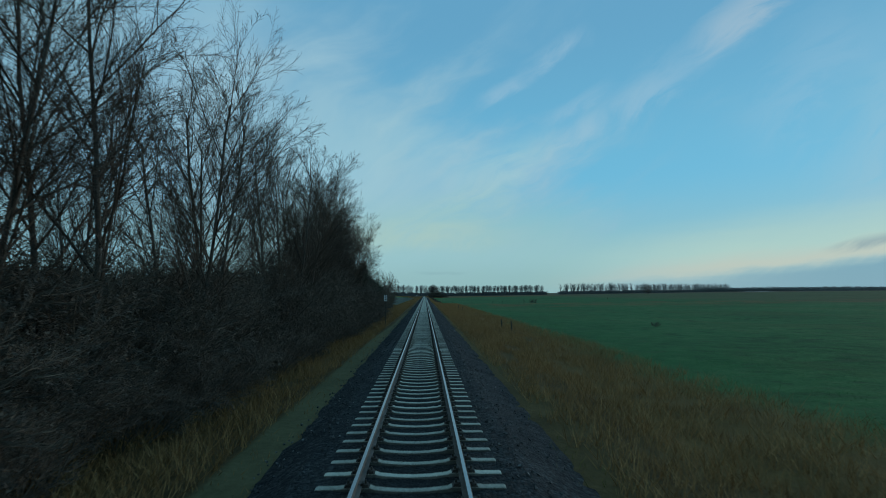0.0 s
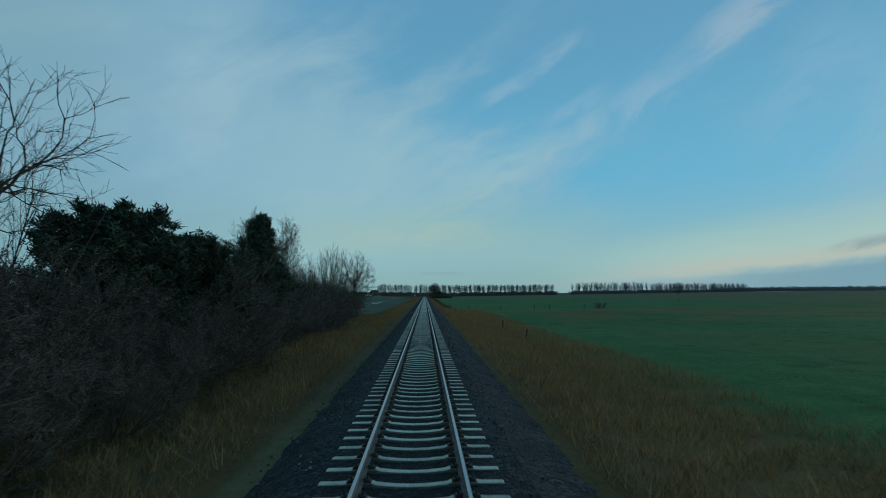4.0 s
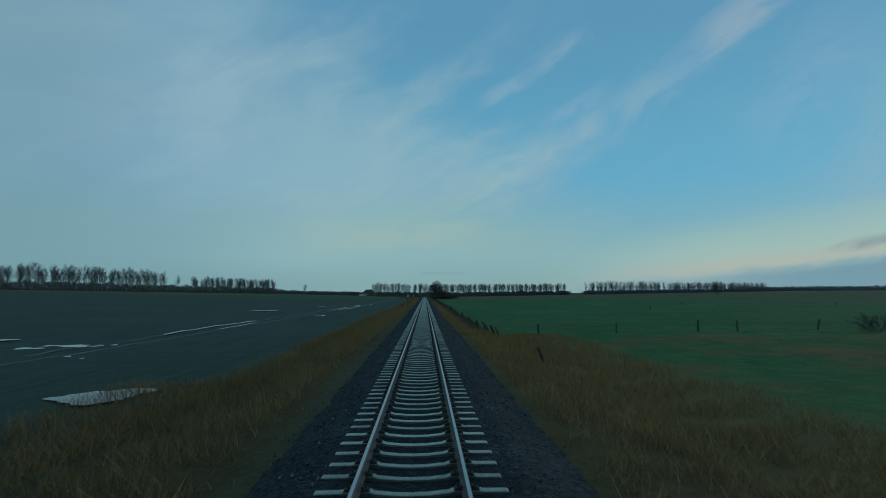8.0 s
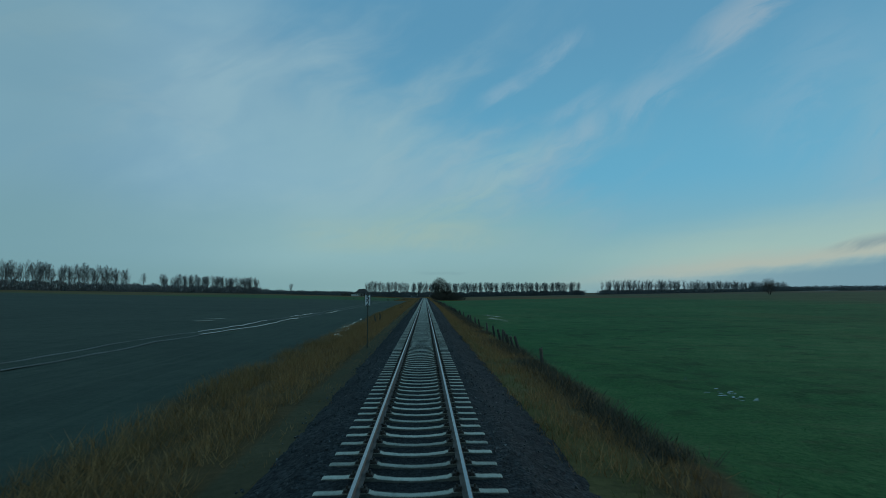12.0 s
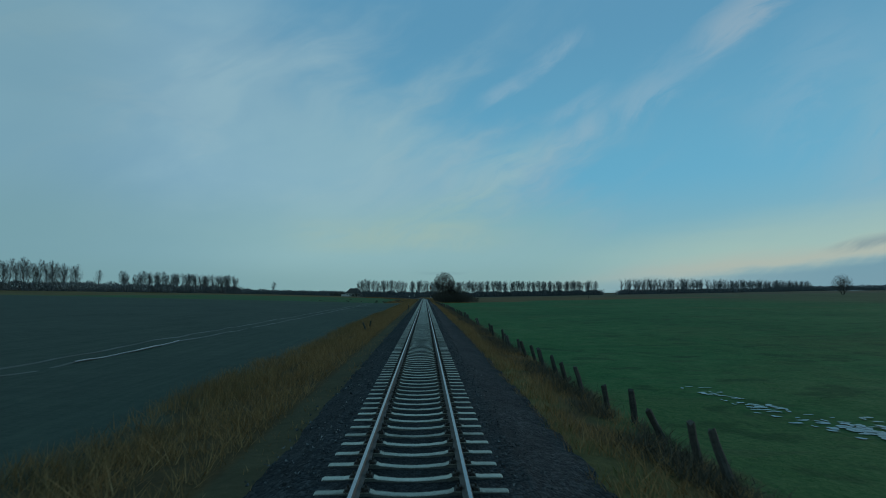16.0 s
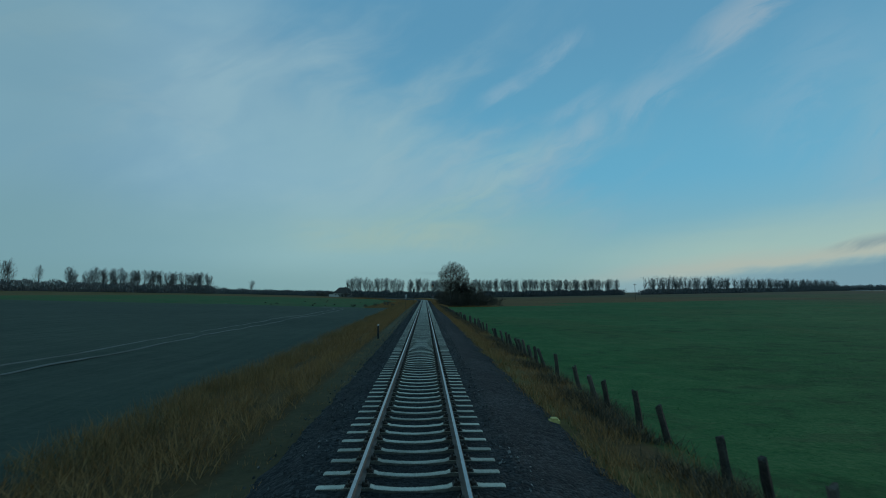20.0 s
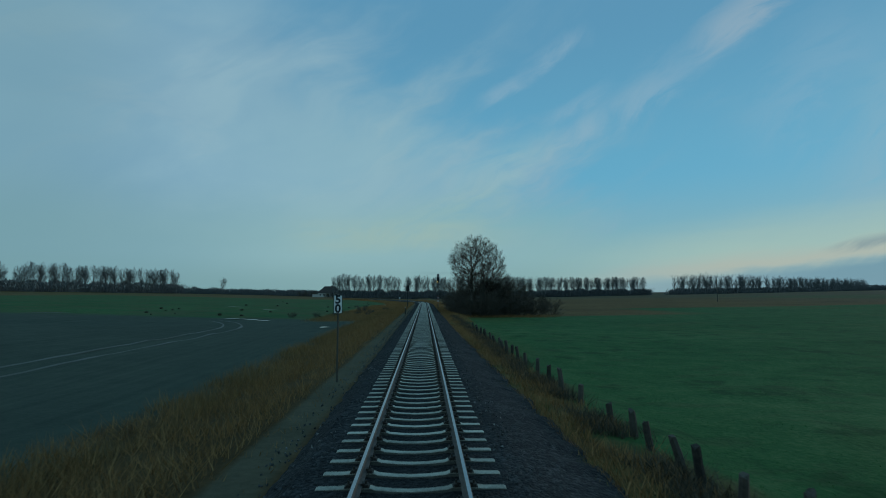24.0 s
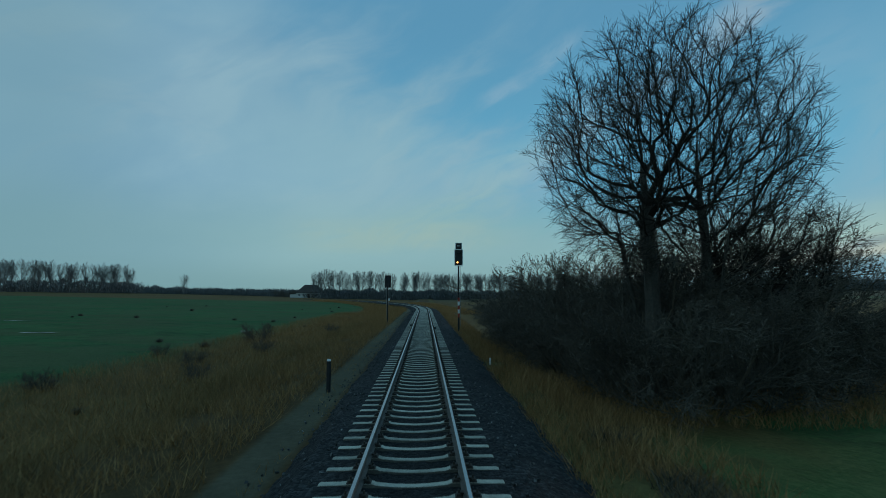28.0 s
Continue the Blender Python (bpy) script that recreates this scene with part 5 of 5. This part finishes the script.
def signal(x, y, top, facing, lit):
    ob = tagged(new("railway_signal"), "tall railway colour-light signal with a lit amber lamp" if lit else "railway colour-light signal seen from behind, dark", "railway signal", "signals at the bend")
    z = level(x, y)
    ob.matrix_basis = pose(x, y, z, 0, 0, 0 if facing else 180)
    top -= z
    part("foundation", box(0.45, 0.45, 0.4, (0, 0, -0.06), 0.03), DARK_CONCRETE, ob, "dark concrete foundation")
    head0 = top - (1.86 if lit else 1.3)
    mast = part("mast", rod(0.075, 0.06, 0.2, head0 + 0.4, 12, 0, 0.16), BLACK, ob, "slim dark mast")
    if lit:
        for i in range(5):
            part("mast_band", rod(0.079, 0.079, 1.3 + 0.32 * i, 1.62 + 0.32 * i, 12, 0, 0.16), WHITE if i % 2 else RED, mast, "white painted band" if i % 2 else "red painted band")
    screen = part("screen", box(0.62, 0.05, 1.25, (0, 0, head0 + 0.65), 0.02), BLACK, ob, "black signal screen with a white edge")
    edge = bmesh.new()
    for sx in (-0.32, 0.32):
        box(0.05, 0.056, 1.31, (sx, 0, head0 + 0.65), 0, edge)
    for dz_ in (-0.645, 0.645):
        box(0.59, 0.056, 0.05, (0, 0, head0 + 0.65 + dz_), 0, edge)
    part("edge", edge, WHITE if lit else BLACK, screen)
    for sx, dz_, m in ((-0.1, 0.35, GLASS), (-0.1, -0.4, LAMP if lit else GLASS), (0.14, 0.35, GLASS)):
        bm = rod(0.075, 0.075, -0.03, 0.03, 14)
        bmesh.ops.transform(bm, verts=bm.verts, matrix=pose(sx, -0.04, head0 + 0.65 + dz_, 90))
        part("lens", bm, m, screen, "glowing amber lens" if m is LAMP else "dark lens")
        hood = bmesh.new()
        bmesh.ops.create_cone(hood, cap_ends=False, segments=14, radius1=0.095, radius2=0.095, depth=0.16, matrix=pose(sx, -0.09, head0 + 0.65 + dz_, 90))
        bmesh.ops.delete(hood, geom=[v for v in hood.verts if v.co.z < head0 + 0.65 + dz_ - 0.05], context="VERTS")
        part("hood", hood, BLACK, screen)
    if lit:
        sb = part("speed_box", box(0.52, 0.06, 0.52, (0, 0, top - 0.28), 0.015), BLACK, ob, "small black indicator box with a white rim")
        rim = bmesh.new()
        for sx in (-0.255, 0.255):
            box(0.045, 0.066, 0.55, (sx, 0, top - 0.28), 0, rim)
        for dz_ in (-0.26, 0.26):
            box(0.465, 0.066, 0.045, (0, 0, top - 0.28 + dz_), 0, rim)
        part("rim", rim, WHITE, sb)
        part("figure_bar", box(0.26, 0.01, 0.05, (0, -0.036, top - 0.26)), WHITE, sb)
    part("ladder", box(0.03, 0.03, head0 - 0.5, (0.14, 0.18, (head0 + 0.7) / 2)), ZINC, ob, "thin service ladder rail")


signal(2.93, 541.5, 6.75, True, True)
signal(-3.9, 557.0, 4.6, False, False)

# counting heads clamped to the rails beside the signal, and a grey box further back
for x, y in ((-1.0, 544.5), (1.0, 540.8)):
    ob = tagged(new("axle_counter"), "dark axle counter head clamped beside the rail", "axle counter", "axle counters")
    ob.location = (x, y, -0.17)
    part("housing", box(0.16, 0.34, 0.16, (0, 0, 0.06), 0.02), BLACK, ob)
    part("bracket", box(0.10, 0.12, 0.1, (-0.06 if x > 0 else 0.06, 0, -0.02), 0.01), IRON, ob)
ob = tagged(new("trackside_box"), "pale grey connection box beside the rail", "trackside box")
ob.location = (1.12, 294.2, -0.17)
part("housing", box(0.26, 0.62, 0.14, (0, 0, 0.05), 0.02), CONCRETE, ob)
part("lid", box(0.28, 0.64, 0.03, (0, 0, 0.135), 0.01), ZINC, ob)
for x, y, name, lab in ((3.4, 376.8, "yellow_stone", "small yellow-painted marker stone in the verge"),):
    ob = tagged(new(name), lab, "marker stone")
    ob.location = (x, y, level(x, y))
    part("stone", box(0.26, 0.3, 0.2, (0, 0, 0.02), 0.05), speckled("yellow_paint", (0.4, 0.32, 0.1), (0.62, 0.52, 0.2), 9), ob)
ob = tagged(new("white_marker"), "small white marker stake beside the ballast", "marker")
ob.location = (3.15, 523.0, level(3.15, 523.0))
part("stake", box(0.08, 0.04, 0.34, (0, 0, 0.13), 0.01), WHITE, ob)
ob = tagged(new("white_board"), "small white board on a post at the bend", "railway sign")
ob.location = (-10.5, 655.0, level(-10.5, 655))
part("post", rod(0.04, 0.04, -0.2, 2.0, 8, 0, 0.04), ZINC, ob)
part("board", box(0.6, 0.03, 0.7, (0, 0, 2.1), 0.01), WHITE, ob)

# utility pole in the fields
ob = tagged(new("utility_pole"), "wooden utility pole in the fields", "utility pole")
ob.location = (98, 604, level(98, 604))
part("pole", rod(0.14, 0.10, -0.3, 7.5, 10), OAK, ob)
part("crossarm", box(1.6, 0.12, 0.12, (0, 0, 7.1), 0.01), OAK, ob)
for sx in (-0.65, 0.65):
    part("insulator", rod(0.05, 0.04, 7.16, 7.36, 8, sx), WHITE, ob)


# ---------------------------------------------------------------- farmhouse
def house(x, y, turn):
    z = level(x, y)
    ob = tagged(new("farmhouse"), "white plastered farmhouse with a dark hipped roof among shrubs", "house")
    ob.matrix_basis = pose(x, y, z, 0, 0, turn)
    part("wall", box(16, 9, 3.4, (0, 0, 1.6), 0.03), PLASTER, ob)
    rf = mesh_of("roof", [(-8.6, -5, 3.3), (8.6, -5, 3.3), (8.6, 5, 3.3), (-8.6, 5, 3.3), (-4.0, 0, 8.4), (4.0, 0, 8.4), (-8.6, -5, 3.1), (8.6, -5, 3.1), (8.6, 5, 3.1), (-8.6, 5, 3.1)],
                 [(0, 1, 5, 4), (1, 2, 5), (2, 3, 4, 5), (3, 0, 4), (6, 7, 1, 0), (7, 8, 2, 1), (8, 9, 3, 2), (9, 6, 0, 3), (9, 8, 7, 6)], TILE)
    roof = part("roof", rf, TILE, ob)
    part("chimney", box(0.7, 0.7, 1.6, (1.5, 0.6, 8.3), 0.02), TILE, roof)
    for sx in (-6, -3.2, 3.0, 5.8):
        win = part("window", box(1.3, 0.08, 1.3, (sx, -4.53, 1.9), 0.01), WHITE, ob, "white framed window")
        for u in (-0.31, 0.31):
            part("pane", box(0.52, 0.03, 1.1, (sx + u, -4.58, 1.9)), GLASS, win)
    part("door", box(1.1, 0.1, 2.1, (0, -4.54, 1.05), 0.01), OAK, ob)
    porch = part("lean_to", box(4.5, 5, 2.4, (-10.25, -1, 1.1), 0.03), PLASTER, ob, "white lean-to")
    part("lean_to_roof", box(4.9, 5.4, 0.2, (-10.3, -1, 2.42), 0.03), TILE, porch)


house(-73, 838, -6)
for x, y, s in ((-74, 830, 1.15), (-71, 829, 1.3), (-68, 830, 1.4), (-64, 833, 1.5), (-90, 842, 1.6), (-86, 850, 1.9), (-60, 836, 1.5), (-96, 846, 1.7)):
    plant(f"shrub{int(s * 10) % 3}", x, y, s)

# ---------------------------------------------------------------- tussocks on the pasture
def tussock_mesh(seed):
    q = np.random.default_rng(seed)
    k = 260
    a = q.uniform(0, 2 * np.pi, k)
    rr = np.abs(q.normal(0, 0.16, k))
    c = np.stack([np.cos(a) * rr, np.sin(a) * rr, np.full(k, -0.05)], 1)
    out = np.stack([np.cos(a) * q.uniform(0.05, 0.4, k), np.sin(a) * q.uniform(0.05, 0.4, k), q.uniform(0.2, 0.6, k)], 1)
    s = np.stack([-np.sin(a), np.cos(a), np.zeros(k)], 1) * 0.014
    return triangles("blades", np.stack([c - s, c + s, c + out], 1), BRUSH)


tuss = [tussock_mesh(1), tussock_mesh(2)]
q = random.Random(77)
for i in range(38):
    y = 512 + 150 * q.random() ** 1.4
    x = -10 - 45 * q.random() ** 1.2
    ob = tagged(new("rush_tussock"), "dark tussock of rushes on a green pasture", "tussock", "tussocks on the pasture")
    s = q.uniform(0.4, 1.05)
    ob.matrix_basis = pose(x, y, level(x, y), 0, 0, q.uniform(0, 360)) @ Matrix.Diagonal((s, s, s * 0.8, 1))
    part("blades", q.choice(tuss), BRUSH, ob)

# short turf near the line, and loose stones on the ballast shoulders
k = 60000
gx = np.concatenate([6.0 + r.beta(1, 2.6, k) * 9, -9 - r.beta(1, 2.6, 14000) * 9])
gy = np.concatenate([r.uniform(0, 498, k), r.uniform(512, 640, 14000)])
gx = np.where((gy < 197) & (gx > 0), gx + 5.5, gx)
blades("pasture_turf", gx, gy, 0.05, 0.007, 1.2, BLADE, "short green winter pasture turf")
# sparse short growth over the trodden edge and the ballast's foot
k = 60000
gx = np.where(r.random(k) < 0.25, -2.45 - r.beta(1.2, 1.2, k) * 1.3, 2.5 + r.beta(1.1, 1.6, k) * 1.8)
gy = r.uniform(-4, 600, k)
keep = clumped(gx, gy, 0.9, -0.05) & ((gx < 0) | (gy > 190) | (r.random(k) < 0.3))
gx, gy = gx[keep], gy[keep]
half = gx > 0
blades("verge_turf", gx[half], gy[half], 0.16, 0.010, 0.5, islands("yellowed_turf", (0.15, (0.08, 0.084, 0.027)), (0.55, (0.17, 0.152, 0.052)), (0.9, (0.29, 0.22, 0.09))), "short yellowed green grass at the foot of the ballast")
blades("path_growth", gx[~half], gy[~half], 0.12, 0.010, 0.6, STRAW, "sparse withered growth on a trodden trackside path")
k = 30000
sx = np.where(r.random(k) < 0.5, -1, 1) * np.minimum(1.4 + np.abs(r.normal(0, 0.7, k)), 2.6 + 0.2 * r.random(k))
sy = r.uniform(0, 600, k)
bz = np.maximum(-0.21 - np.maximum(np.abs(sx) - 1.75, 0) * 0.33, -0.62)
c = np.stack([sx, np.where(sy > BEND, BEND, sy), bz + 0.02], 1)
e = [r.normal(0, 1, (k, 3)) for _ in range(2)]
for v in e:
    v /= np.linalg.norm(v, axis=1, keepdims=True)
e3 = np.cross(e[0], e[1])
size = r.uniform(0.018, 0.045, (k, 1))
quad = [c + e[0] * size, c + e[1] * size, c + e3 * size, c - e[0] * size, c - (e[1] + e3) * 0.6 * size]
tri = np.concatenate([np.stack([quad[a], quad[b_], quad[d]], 1) for a, b_, d in ((0, 1, 2), (0, 2, 4), (0, 4, 1), (3, 2, 1), (3, 4, 2), (3, 1, 4))])
tagged(new("loose_ballast", triangles("loose_ballast", tri, STONE_PALE)), "loose pale stones scattered on the ballast shoulders", "stones", kind="stuff")
